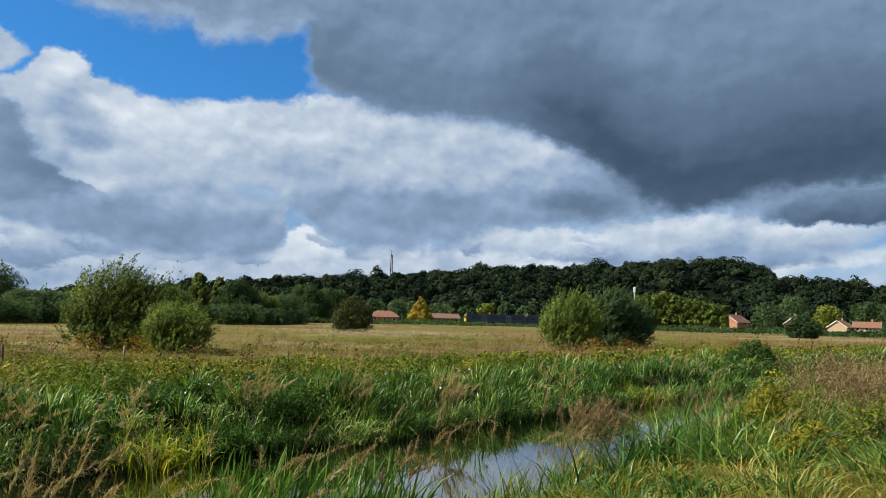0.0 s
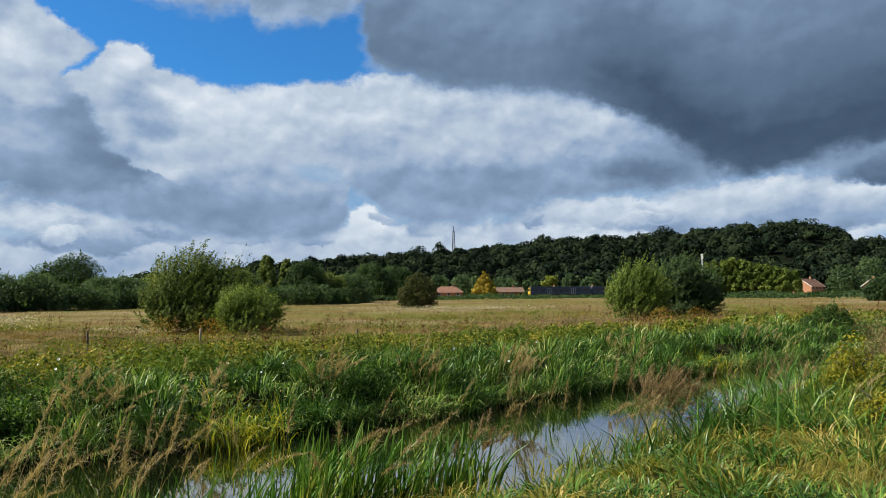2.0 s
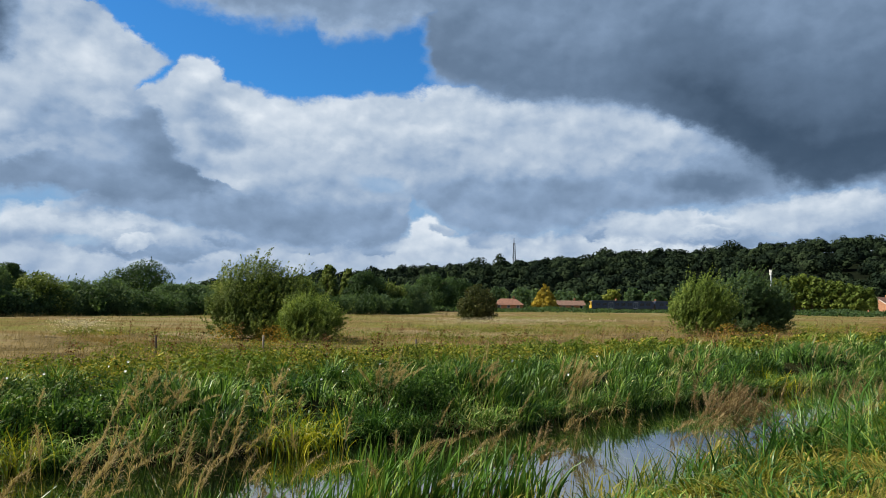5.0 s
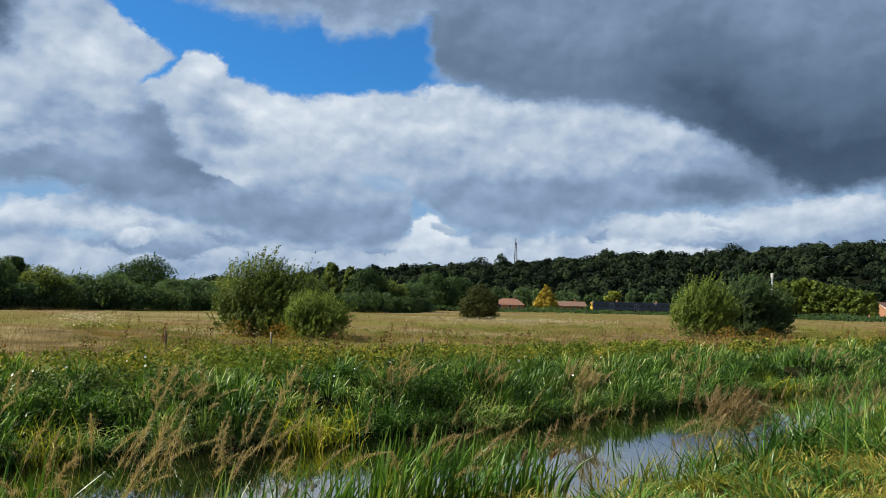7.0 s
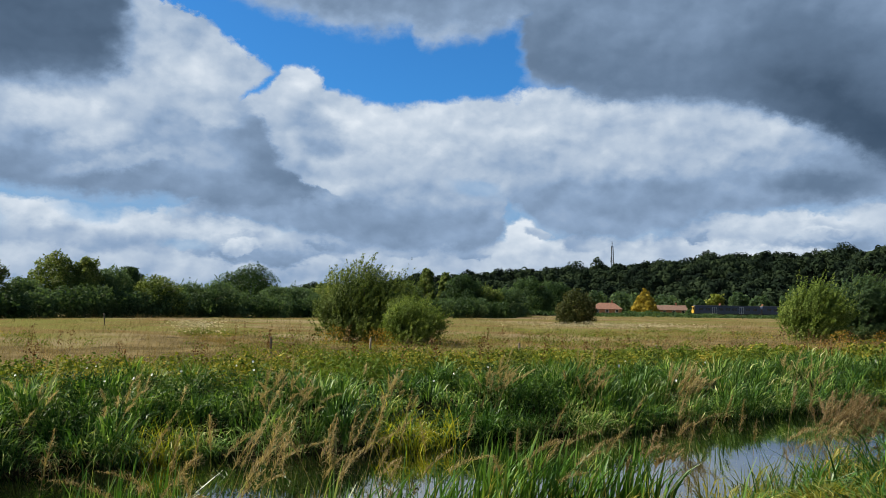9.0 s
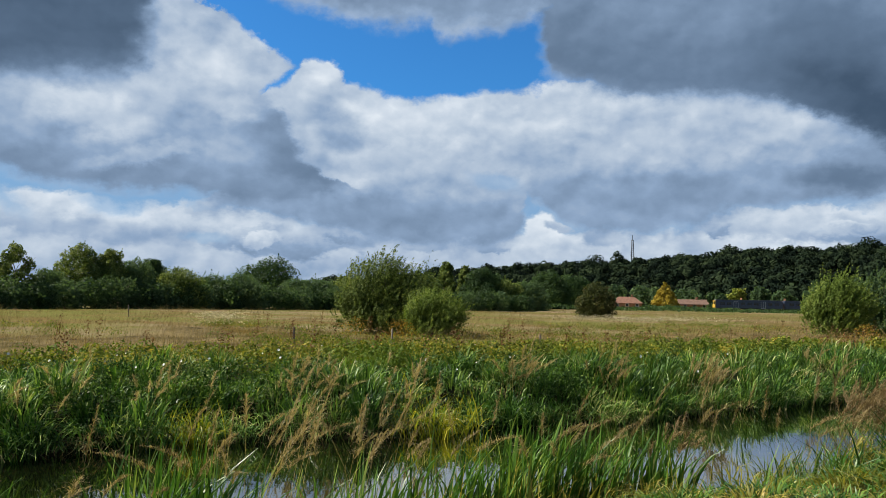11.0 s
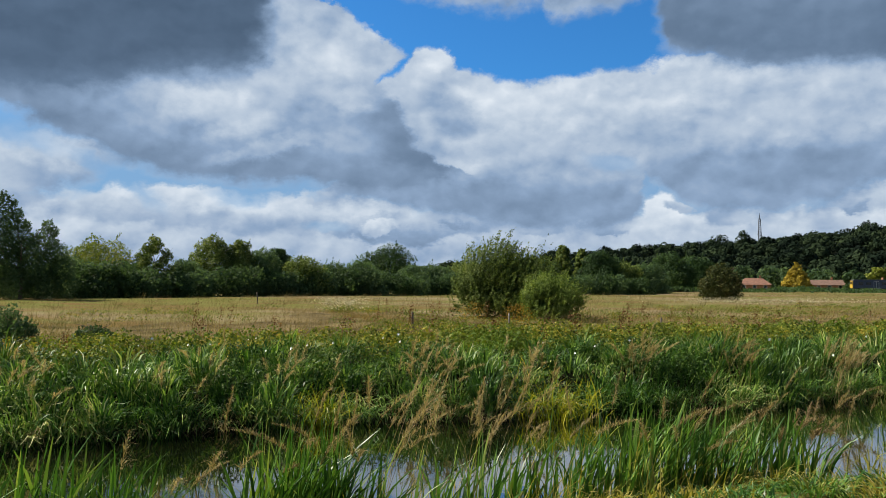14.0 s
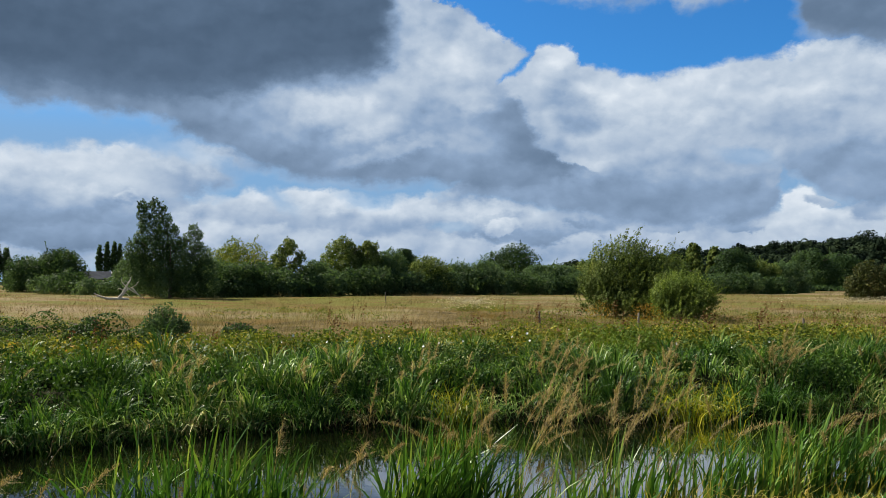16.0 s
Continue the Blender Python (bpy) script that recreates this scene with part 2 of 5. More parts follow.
    # thin places where the blue shows through
    for a, e, ra, re, slope, power in GAPS:
        cover = n.math("MULTIPLY", cover, n.ramp(n.vmath("LENGTH", oval(cover, a, e, ra, re, slope), (0, 0, 0)), 0.4, 1.3, 1.0 - power, 1.0))
    both = n.mix(cover, clear, tint(n.math("ADD", light, n.math("MULTIPLY", rough, n.ramp(light, 0.35, 0.75, 0.24, 1.0)), clamp=True)))
    # the ground's own dull green below the horizon
    both = n.mix(n.ramp(el, -2.0, -0.5), (0.05, 0.06, 0.03), both)
    back = n.put("ShaderNodeBackground")
    n.link(both, back.inputs[0])
    back.inputs[1].default_value = 0.49
    n.link(back.outputs[0], n.put("ShaderNodeOutputWorld").inputs[0])


make_world()
sun = new("sun", bpy.data.lights.new("sun", "SUN"))
sun.data.energy, sun.data.angle, sun.data.color = 5.0, radians(1.5), (1.0, 0.92, 0.78)
sun.matrix_world = look(away(SUN_AZ, SUN_EL) * 100, (0, 0, 0))
scene.view_settings.exposure = 1.02

# ---- materials ----
def material(name, rough=0.7):
    mat = bpy.data.materials.new(name)
    mat.use_nodes = True
    n = Nodes(mat.node_tree)
    shader = mat.node_tree.nodes["Principled BSDF"]
    shader.inputs["Roughness"].default_value = rough
    return mat, n, shader


def bump(n, shader, height, strength, distance=0.02):
    node = n.put("ShaderNodeBump")
    node.inputs["Strength"].default_value = strength
    node.inputs["Distance"].default_value = distance
    n.link(height, node.inputs["Height"])
    n.link(node.outputs[0], shader.inputs["Normal"])


def leaf_material(name, stops, patch=0.25, through_light=0.35, rough=0.55, drift=None, gloss=0.06, single=0.62, patchy=0.40):
    """Foliage: a colour for each leaf or blade, drifting over the ground in patches, with light passing through."""
    mat, n, shader = material(name, rough)
    shader.inputs["Specular IOR Level"].default_value = gloss
    pick = n.put("ShaderNodeNewGeometry")
    where = n.put("ShaderNodeTexCoord").outputs["Object"]
    drifted = n.noise(where, patch, 3, 0.55)
    value = n.math("ADD", n.math("MULTIPLY", pick.outputs["Random Per Island"], single), n.ramp(drifted, 0.3, 0.7, 0.0, patchy))
    colour = n.colours(value, *stops)
    if drift:
        colour = n.mix(n.ramp(n.noise(where, patch * 0.4, 3, 0.6), 0.46, 0.62), colour, n.mix(0.75, colour, drift))
    n.link(colour, shader.inputs["Base Color"])
    thin = n.put("ShaderNodeBsdfTranslucent")
    n.link(n.mix(1.0, colour, (1.5, 1.5, 0.8), "MULTIPLY"), thin.inputs[0])
    both = n.put("ShaderNodeMixShader")
    both.inputs[0].default_value = through_light
    n.link(shader.outputs[0], both.inputs[1])
    n.link(thin.outputs[0], both.inputs[2])
    n.link(both.outputs[0], mat.node_tree.nodes["Material Output"].inputs[0])
    return mat


def plain_material(name, colour, rough=0.7, metal=0.0, vary=0.25, scale=3.0, gloss=0.5):
    """A painted or mineral surface with stains at two scales and a fine relief."""
    mat, n, shader = material(name, rough)
    where = n.put("ShaderNodeTexCoord").outputs["Object"]
    coarse, fine = n.noise(where, scale, 4, 0.6), n.noise(where, scale * 14, 3, 0.6)
    tone = n.math("ADD", n.ramp(coarse, 0.3, 0.7, 1 - vary, 1 + vary * 0.5), n.ramp(fine, 0.3, 0.7, -vary * 0.4, vary * 0.4))
    n.link(n.mix(1.0, colour, n.vmath("SCALE", (1, 1, 1), tone), "MULTIPLY"), shader.inputs["Base Color"])
    shader.inputs["Metallic"].default_value = metal
    shader.inputs["Specular IOR Level"].default_value = gloss
    bump(n, shader, fine, 0.25, 0.01)
    return mat


def ground_material():
    mat, n, shader = material("meadow_soil", 0.95)
    where = n.put("ShaderNodeTexCoord").outputs["Object"]
    a, b, c = n.noise(n.vmath("MULTIPLY", where, (0.6, 1.4, 1.0)), 0.04, 5, 0.6), n.noise(where, 0.35, 5, 0.65), n.noise(where, 6.0, 4, 0.7)
    band = n.noise(n.vmath("MULTIPLY", where, (0.55, 1.5, 1.0)), 0.11, 4, 0.6)
    dry = n.colours(n.math("ADD", n.math("MULTIPLY", b, 0.6), n.math("MULTIPLY", c, 0.4)), (0.3, (0.095, 0.071, 0.038)), (0.5, (0.186, 0.146, 0.088)), (0.7, (0.29, 0.235, 0.155)))
    lush = n.colours(c, (0.3, (0.060, 0.066, 0.016)), (0.7, (0.145, 0.140, 0.038)))
    rusty = n.colours(c, (0.3, (0.075, 0.044, 0.018)), (0.7, (0.16, 0.098, 0.042)))
    colour = n.mix(n.ramp(n.math("ADD", a, n.math("MULTIPLY", b, 0.25)), 0.50, 0.66), dry, lush)
    n.link(n.mix(n.ramp(n.math("ADD", band, n.math("MULTIPLY", b, 0.2)), 0.57, 0.70, 0.0, 0.8), colour, rusty), shader.inputs["Base Color"])
    shader.inputs["Specular IOR Level"].default_value = 0.02
    bump(n, shader, b, 0.25, 0.06)
    return mat


def water_material():
    mat, n, shader = material("river_water", 0.03)
    where = n.put("ShaderNodeTexCoord").outputs["Object"]
    murk = n.noise(where, 0.4, 3, 0.6)
    n.link(n.mix(murk, (0.0022, 0.0030, 0.0012), (0.0050, 0.0062, 0.0024)), shader.inputs["Base Color"])
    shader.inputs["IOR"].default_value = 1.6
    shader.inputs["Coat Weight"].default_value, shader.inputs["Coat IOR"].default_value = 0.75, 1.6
    rip = n.noise(n.vmath("MULTIPLY", where, (1.0, 1.6, 1.0)), 2.2, 4, 0.55)
    chop = n.noise(where, 9.0, 2, 0.5)
    bump(n, shader, n.math("ADD", rip, n.math("MULTIPLY", chop, 0.25)), 0.011, 0.10)
    n.link(shader.inputs["Normal"].links[0].from_socket, shader.inputs["Coat Normal"])
    return mat


def bark_material(name, dark, pale):
    mat, n, shader = material(name, 0.9)
    where = n.vmath("MULTIPLY", n.put("ShaderNodeTexCoord").outputs["Object"], (6.0, 6.0, 1.2))
    grain = n.noise(where, 2.0, 5, 0.65)
    n.link(n.colours(grain, (0.3, dark), (0.7, pale)), shader.inputs["Base Color"])
    bump(n, shader, grain, 0.6, 0.03)
    return mat


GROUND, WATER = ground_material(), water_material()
# dark river mud, its colour deepened for the shade in gaps between reeds
SHADED_MUD = plain_material("shaded_bank_mud", (0.020, 0.022, 0.008), 0.95, vary=0.5, scale=2.0, gloss=0.03)
TURF = plain_material("bank_turf", (0.085, 0.085, 0.020), 0.95, vary=0.7, scale=2.5, gloss=0.03)
SEDGE_SOIL = plain_material("brown_grass_soil", (0.125, 0.096, 0.046), 0.95, vary=0.7, scale=0.35, gloss=0.02)
# woodland floor, near black to carry the shade between the trees
SHADED_FLOOR = plain_material("shaded_wood_floor", (0.007, 0.010, 0.005), 0.95, vary=0.5, scale=0.05, gloss=0.02)
BARK = bark_material("bark", (0.035, 0.026, 0.018), (0.13, 0.105, 0.08))
DEADWOOD = bark_material("dead_wood", (0.30, 0.27, 0.23), (0.58, 0.54, 0.48))
REED = leaf_material("reed_leaf", [(0.0, (0.006, 0.020, 0.005)), (0.36, (0.022, 0.074, 0.011)), (0.64, (0.078, 0.172, 0.026)), (0.90, (0.25, 0.365, 0.075)), (1.0, (0.54, 0.51, 0.25))], 0.9, 0.20, drift=(0.046, 0.098, 0.014), gloss=0.28, rough=0.45, single=0.72, patchy=0.40)
YELLOW = leaf_material("yellowing_leaf", [(0.0, (0.095, 0.150, 0.012)), (0.5, (0.31, 0.32, 0.024)), (1.0, (0.56, 0.48, 0.06))], 0.8)
IRIS = leaf_material("sedge_leaf", [(0.0, (0.010, 0.036, 0.005)), (0.4, (0.034, 0.098, 0.013)), (0.75, (0.090, 0.180, 0.026)), (0.92, (0.27, 0.33, 0.065)), (1.0, (0.50, 0.43, 0.20))], 0.7, 0.22, gloss=0.30, rough=0.42)
BANK = leaf_material("bank_grass", [(0.0, (0.038, 0.053, 0.009)), (0.35, (0.138, 0.148, 0.022)), (0.65, (0.28, 0.235, 0.046)), (0.88, (0.44, 0.35, 0.12)), (1.0, (0.58, 0.46, 0.24))], 0.4, gloss=0.2, drift=(0.095, 0.122, 0.014))
HERB = leaf_material("herb_leaf", [(0.0, (0.018, 0.034, 0.006)), (0.35, (0.065, 0.098, 0.014)), (0.65, (0.160, 0.175, 0.025)), (0.88, (0.31, 0.26, 0.042)), (1.0, (0.33, 0.17, 0.045))], 0.6, 0.25, drift=(0.075, 0.125, 0.017))
STRAW = leaf_material("dry_grass", [(0.0, (0.055, 0.044, 0.022)), (0.35, (0.140, 0.112, 0.062)), (0.7, (0.250, 0.202, 0.124)), (1.0, (0.42, 0.35, 0.235))], 0.22, 0.2, 0.8, drift=(0.068, 0.082, 0.022), gloss=0.05, single=0.55, patchy=0.45)
TALL = leaf_material("brown_grass", [(0.0, (0.044, 0.028, 0.010)), (0.4, (0.130, 0.085, 0.028)), (0.75, (0.285, 0.195, 0.072)), (1.0, (0.46, 0.34, 0.17))], 0.3, 0.2, 0.8, drift=(0.100, 0.095, 0.022), gloss=0.05)
NETTLE = leaf_material("nettle_leaf", [(0.0, (0.010, 0.024, 0.007)), (0.4, (0.028, 0.062, 0.014)), (0.8, (0.070, 0.120, 0.026)), (1.0, (0.15, 0.19, 0.05))], 0.9, 0.2)
RUST = leaf_material("dock_seed", [(0.0, (0.035, 0.018, 0.009)), (0.5, (0.10, 0.05, 0.022)), (1.0, (0.24, 0.14, 0.06))], 0.4, 0.15, 0.8)
PLUME = leaf_material("seed_plume", [(0.0, (0.095, 0.072, 0.034)), (0.5, (0.215, 0.168, 0.085)), (1.0, (0.38, 0.31, 0.175))], 0.5, 0.3, 0.8)
YELLOW_WEED = leaf_material("yellow_weed_leaf", [(0.0, (0.05, 0.07, 0.008)), (0.5, (0.17, 0.17, 0.018)), (1.0, (0.36, 0.29, 0.04))], 0.8)
SEED = leaf_material("far_plume", [(0.0, (0.125, 0.098, 0.045)), (0.5, (0.28, 0.225, 0.115)), (1.0, (0.46, 0.39, 0.23))], 0.5, 0.3, 0.8)
BROWN = leaf_material("brown_plume", [(0.0, (0.085, 0.058, 0.030)), (0.5, (0.175, 0.130, 0.068)), (1.0, (0.31, 0.245, 0.145))], 0.5, 0.25, 0.8)
WILLOW = leaf_material("willow_leaf", [(0.0, (0.018, 0.032, 0.008)), (0.35, (0.060, 0.092, 0.022)), (0.7, (0.130, 0.170, 0.045)), (1.0, (0.26, 0.29, 0.11))], 0.5, 0.3)
SALLOW = leaf_material("sallow_leaf", [(0.0, (0.034, 0.060, 0.011)), (0.4, (0.100, 0.150, 0.032)), (0.75, (0.190, 0.245, 0.060)), (1.0, (0.34, 0.38, 0.15))], 0.5)
HAW = leaf_material("hawthorn_leaf", [(0.0, (0.016, 0.024, 0.008)), (0.5, (0.044, 0.054, 0.017)), (1.0, (0.110, 0.100, 0.036))], 0.4, 0.25)
OAK = leaf_material("oak_leaf", [(0.0, (0.020, 0.040, 0.017)), (0.5, (0.038, 0.070, 0.029)), (1.0, (0.066, 0.106, 0.042))], 0.2, 0.40, single=0.3, patchy=0.7)
ALDER = leaf_material("alder_leaf", [(0.0, (0.032, 0.058, 0.028)), (0.5, (0.062, 0.104, 0.048)), (1.0, (0.115, 0.162, 0.074))], 0.15, 0.40, single=0.3, patchy=0.7)
POPLAR = leaf_material("poplar_leaf", [(0.0, (0.040, 0.066, 0.011)), (0.5, (0.120, 0.155, 0.026)), (1.0, (0.29, 0.28, 0.055))], 0.2)
GOLD = leaf_material("golden_conifer", [(0.0, (0.10, 0.085, 0.012)), (0.5, (0.27, 0.205, 0.025)), (1.0, (0.44, 0.34, 0.06))], 0.4, 0.15)
LIME = leaf_material("lime_leaf", [(0.0, (0.06, 0.085, 0.015)), (0.5, (0.14, 0.17, 0.03)), (1.0, (0.25, 0.27, 0.07))], 0.2)
CONIFER = leaf_material("conifer_leaf", [(0.0, (0.028, 0.052, 0.010)), (0.5, (0.082, 0.118, 0.022)), (1.0, (0.170, 0.205, 0.042))], 0.15, 0.2)
# cloud shade on the hill is put into these colours, haze into the darkest
SHADED_WOODS = leaf_material("hill_wood", [(0.0, (0.006, 0.011, 0.008)), (0.45, (0.012, 0.021, 0.012)), (1.0, (0.031, 0.047, 0.022))], 0.06, 0.06, 0.8, gloss=0.02, single=0.06, patchy=0.92)
PETAL = plain_material("white_petal", (0.85, 0.85, 0.82), 0.5, vary=0.08)


# ---- helpers for geometry ----
def part(name, bm, mat, parent=None, label=""):
    me = bpy.data.meshes.new(name)
    bm.to_mesh(me)
    bm.free()
    me.materials.append(mat)
    ob = new(name, me)
    if parent:
        ob.parent = parent
    return tagged(ob, label)


def sheet(name, verts, faces, mat, parent=None, label="", smooth=False):
    """One mesh object from arrays of points and of faces with equal numbers of corners."""
    verts, faces = np.asarray(verts, np.float32), np.asarray(faces, np.int32)
    me = bpy.data.meshes.new(name)
    me.vertices.add(len(verts))
    me.vertices.foreach_set("co", verts.ravel())
    me.loops.add(faces.size)
    me.loops.foreach_set("vertex_index", faces.ravel())
    me.polygons.add(len(faces))
    me.polygons.foreach_set("loop_start", np.arange(0, faces.size, faces.shape[1], dtype=np.int32))
    me.update(calc_edges=True)
    me.validate()
    if smooth:
        me.polygons.foreach_set("use_smooth", np.ones(len(faces), bool))
    me.materials.append(mat)
    ob = new(name, me)
    if parent:
        ob.parent = parent
    return tagged(ob, label)


def join(pieces):
    """Arrays of points and faces, laid together."""
    verts, faces, at = [], [], 0
    for v, f in pieces:
        verts.append(v)
        faces.append(f + at)
        at += len(v)
    return np.concatenate(verts), np.concatenate(faces)


def box(bm, x0, x1, y0, y1, z0, z1, turn=None, bevel=0.0):
    made = bmesh.ops.create_cube(bm, size=1.0)["verts"]
    bmesh.ops.scale(bm, verts=made, vec=(x1 - x0, y1 - y0, z1 - z0))
    bmesh.ops.translate(bm, verts=made, vec=((x0 + x1) / 2, (y0 + y1) / 2, (z0 + z1) / 2))
    if bevel:
        edges = list({e for v in made for e in v.link_edges})
        bmesh.ops.bevel(bm, geom=edges, offset=bevel, segments=2, affect="EDGES")
    return bm


def tube(points, radii, sides=7):
    """A tapered tube along points, as arrays."""
    verts, faces = [], []
    points = [Vector(p) for p in points]
    for i, (p, r) in enumerate(zip(points, radii)):
        d = (points[min(i + 1, len(points) - 1)] - points[max(i - 1, 0)]).normalized()
        side = d.orthogonal().normalized()
        other = d.cross(side)
        for k in range(sides):
            a = 2 * math.pi * k / sides
            verts.append(p + side * (r * math.cos(a)) + other * (r * math.sin(a)))
        if i:
            for k in range(sides):
                j = (k + 1) % sides
                faces.append((len(verts) - 2 * sides + k, len(verts) - 2 * sides + j, len(verts) - sides + j, len(verts) - sides + k))
    return np.array([tuple(v) for v in verts]), np.array(faces)


def blades(rng, root, h, w, lean, az, seg=3, sway=0.5):
    """Grass blades: they rise from root, bend towards az and taper. Arrays, one value a blade."""
    n = len(root)
    t = np.linspace(0, 1, seg + 1)
    bend = lean[:, None] * t[None] ** 1.8
    rise = h[:, None] * (t[None] - 0.42 * lean[:, None] * t[None] ** 2.4)
    out = h[:, None] * bend * 0.75
    turn = az + rng.uniform(-sway, sway, n) * 2
    cx, cy = np.cos(az)[:, None] * out, np.sin(az)[:, None] * out
    face = turn + rng.uniform(0, np.pi, n)
    half = (w[:, None] / 2) * np.clip(1.15 - t[None] ** 1.6, 0.12, 1) * np.minimum(1.0, 0.6 + t[None] * 2)
    wx, wy = np.cos(face)[:, None] * half, np.sin(face)[:, None] * half
    x, y, z = root[:, 0:1] + cx, root[:, 1:2] + cy, root[:, 2:3] + rise
    v = np.stack([np.stack([x - wx, y - wy, z], 2), np.stack([x + wx, y + wy, z], 2)], 2).reshape(-1, 3)
    k = np.arange(seg)
    quad = np.stack([2 * k, 2 * k + 1, 2 * k + 3, 2 * k + 2], 1)
    f = (np.arange(n)[:, None, None] * (2 * seg + 2) + quad[None]).reshape(-1, 4)
    return v, f


def leaves(rng, at, size, long=1.6, droop=0.0, outward=None, loose=0.42, corners=4):
    """Leaves: diamonds (or triangles, far off) at the given places, at random turns, or facing roughly outward."""
    n = len(at)
    face = rng.normal(size=(n, 3))
    if outward is not None:
        face = face * loose + outward
    face /= np.linalg.norm(face, axis=1)[:, None] + 1e-9
    a = np.cross(face, rng.normal(size=(n, 3)))
    a[:, 2] -= droop
    a /= np.linalg.norm(a, axis=1)[:, None] + 1e-9
    b = np.cross(face, a)
    s = size[:, None] if np.ndim(size) else size
    if corners == 3:
        v = np.stack([at - a * s * long / 2, at + b * s * 0.8 + a * s * 0.2, at + a * s * long * 0.4 - b * s * 0.5], 1).reshape(-1, 3)
        return v, np.arange(3 * n).reshape(-1, 3)
    v = np.stack([at - a * s * long / 2, at + b * s / 2, at + a * s * long / 2, at - b * s / 2], 1).reshape(-1, 3)
    return v, np.arange(4 * n).reshape(-1, 4)


# ---- the river's banks ----
FAR = np.array([(-20, -60), (-14.5, -12), (-12.2, 0), (-10.9, 4.6), (-9.9, 7.0), (-8.6, 8.9), (-6.7, 10.9), (-4.2, 12.8), (-1.5, 15.2), (2.5, 20.0), (5.9, 23.7), (10.2, 28.2), (20, 37.5), (40, 55), (90, 90)], float)
NEAR = np.array([(-14, -60), (-9.6, -10), (-7.8, -2), (-5.5, 3.2), (-2.9, 6.4), (-0.2, 8.8), (2.2, 11.2), (4.1, 14.2), (6.3, 17.3), (8.9, 20.6), (22, 33), (42, 51), (92, 86)], float)


def length_along(line):
    return np.concatenate([[0], np.cumsum(np.hypot(*np.diff(line, axis=0).T))])


def beside(line, s, off):
    """Points at s metres along a bank and off metres to its left."""
    at = length_along(line)
    x, y = np.interp(s, at, line[:, 0]), np.interp(s, at, line[:, 1])
    dx = np.interp(s + 0.8, at, line[:, 0]) - np.interp(s - 0.8, at, line[:, 0])
    dy = np.interp(s + 0.8, at, line[:, 1]) - np.interp(s - 0.8, at, line[:, 1])
    d = np.hypot(dx, dy) + 1e-9
    return np.stack([x - dy / d * off, y + dx / d * off], 1)


def across(line, p):
    """Signed distance of points to a bank, positive to its left."""
    best, sign = np.full(len(p), 1e9), np.ones(len(p))
    for a, b in zip(line[:-1], line[1:]):
        d = b - a
        t = np.clip(((p - a) @ d) / (d @ d), 0, 1)
        q = p - (a + t[:, None] * d)
        r = np.hypot(q[:, 0], q[:, 1])
        side = d[0] * (p[:, 1] - a[1]) - d[1] * (p[:, 0] - a[0])
        near = r < best
        best, sign = np.where(near, r, best), np.where(near, np.where(side >= 0, 1, -1), sign)
    return best * sign


def ease(v, lo, hi):
    t = np.clip((v - lo) / (hi - lo), 0, 1)
    return t * t * (3 - 2 * t)


# the wooded hill's crest: azimuth and height of the ground
CREST = np.array([(-60, 4), (-40, 22), (-31, 24), (-26, 32), (-23.8, 35), (-21.5, 47), (-19.6, 53), (-16.6, 51), (-12.7, 48), (-8.7, 42), (-5.5, 46), (-3.2, 43), (0, 37), (3.8, 34), (7.6, 31), (11.6, 26), (15.5, 22), (22, 12), (40, 3), (60, 0)], float)


def ground_height(p):
    x, y = p[:, 0], p[:, 1]
    far, near = across(FAR, p), -across(NEAR, p)
    z = np.maximum(-1.15 + 1.15 * ease(far, -0.7, 1.3), -1.15 + 1.15 * ease(near, -0.5, 1.5))
    lump = 0.05 * np.sin(x * 0.9 + 1.3 * np.sin(y * 0.5)) * np.sin(y * 0.8 + np.sin(x * 0.6)) + 0.07 * np.sin(x * 0.13 + 2) * np.sin(y * 0.11)
    z = z + lump * ease(np.maximum(far, near), 0.5, 3)
    r, az = np.hypot(x, y), np.degrees(np.arctan2(-x, y))
    crest = np.interp(az, CREST[:, 0], CREST[:, 1])
    return z + crest * ease(r, 390, 800) * (y > 0)


def on_ground(x, y):
    return float(ground_height(np.array([[x, y]], float))[0])


def spread(lo, hi, dense_lo, dense_hi, step, grow):
    mid = list(np.arange(dense_lo, dense_hi, step))
    d, v, left = step, dense_lo, []
    while v > lo:
        d *= grow
        v -= d
        left.append(v)
    d, v, right = step, mid[-1], []
    while v < hi:
        d *= grow
        v += d
        right.append(v)
    return np.array(left[::-1] + mid + right)


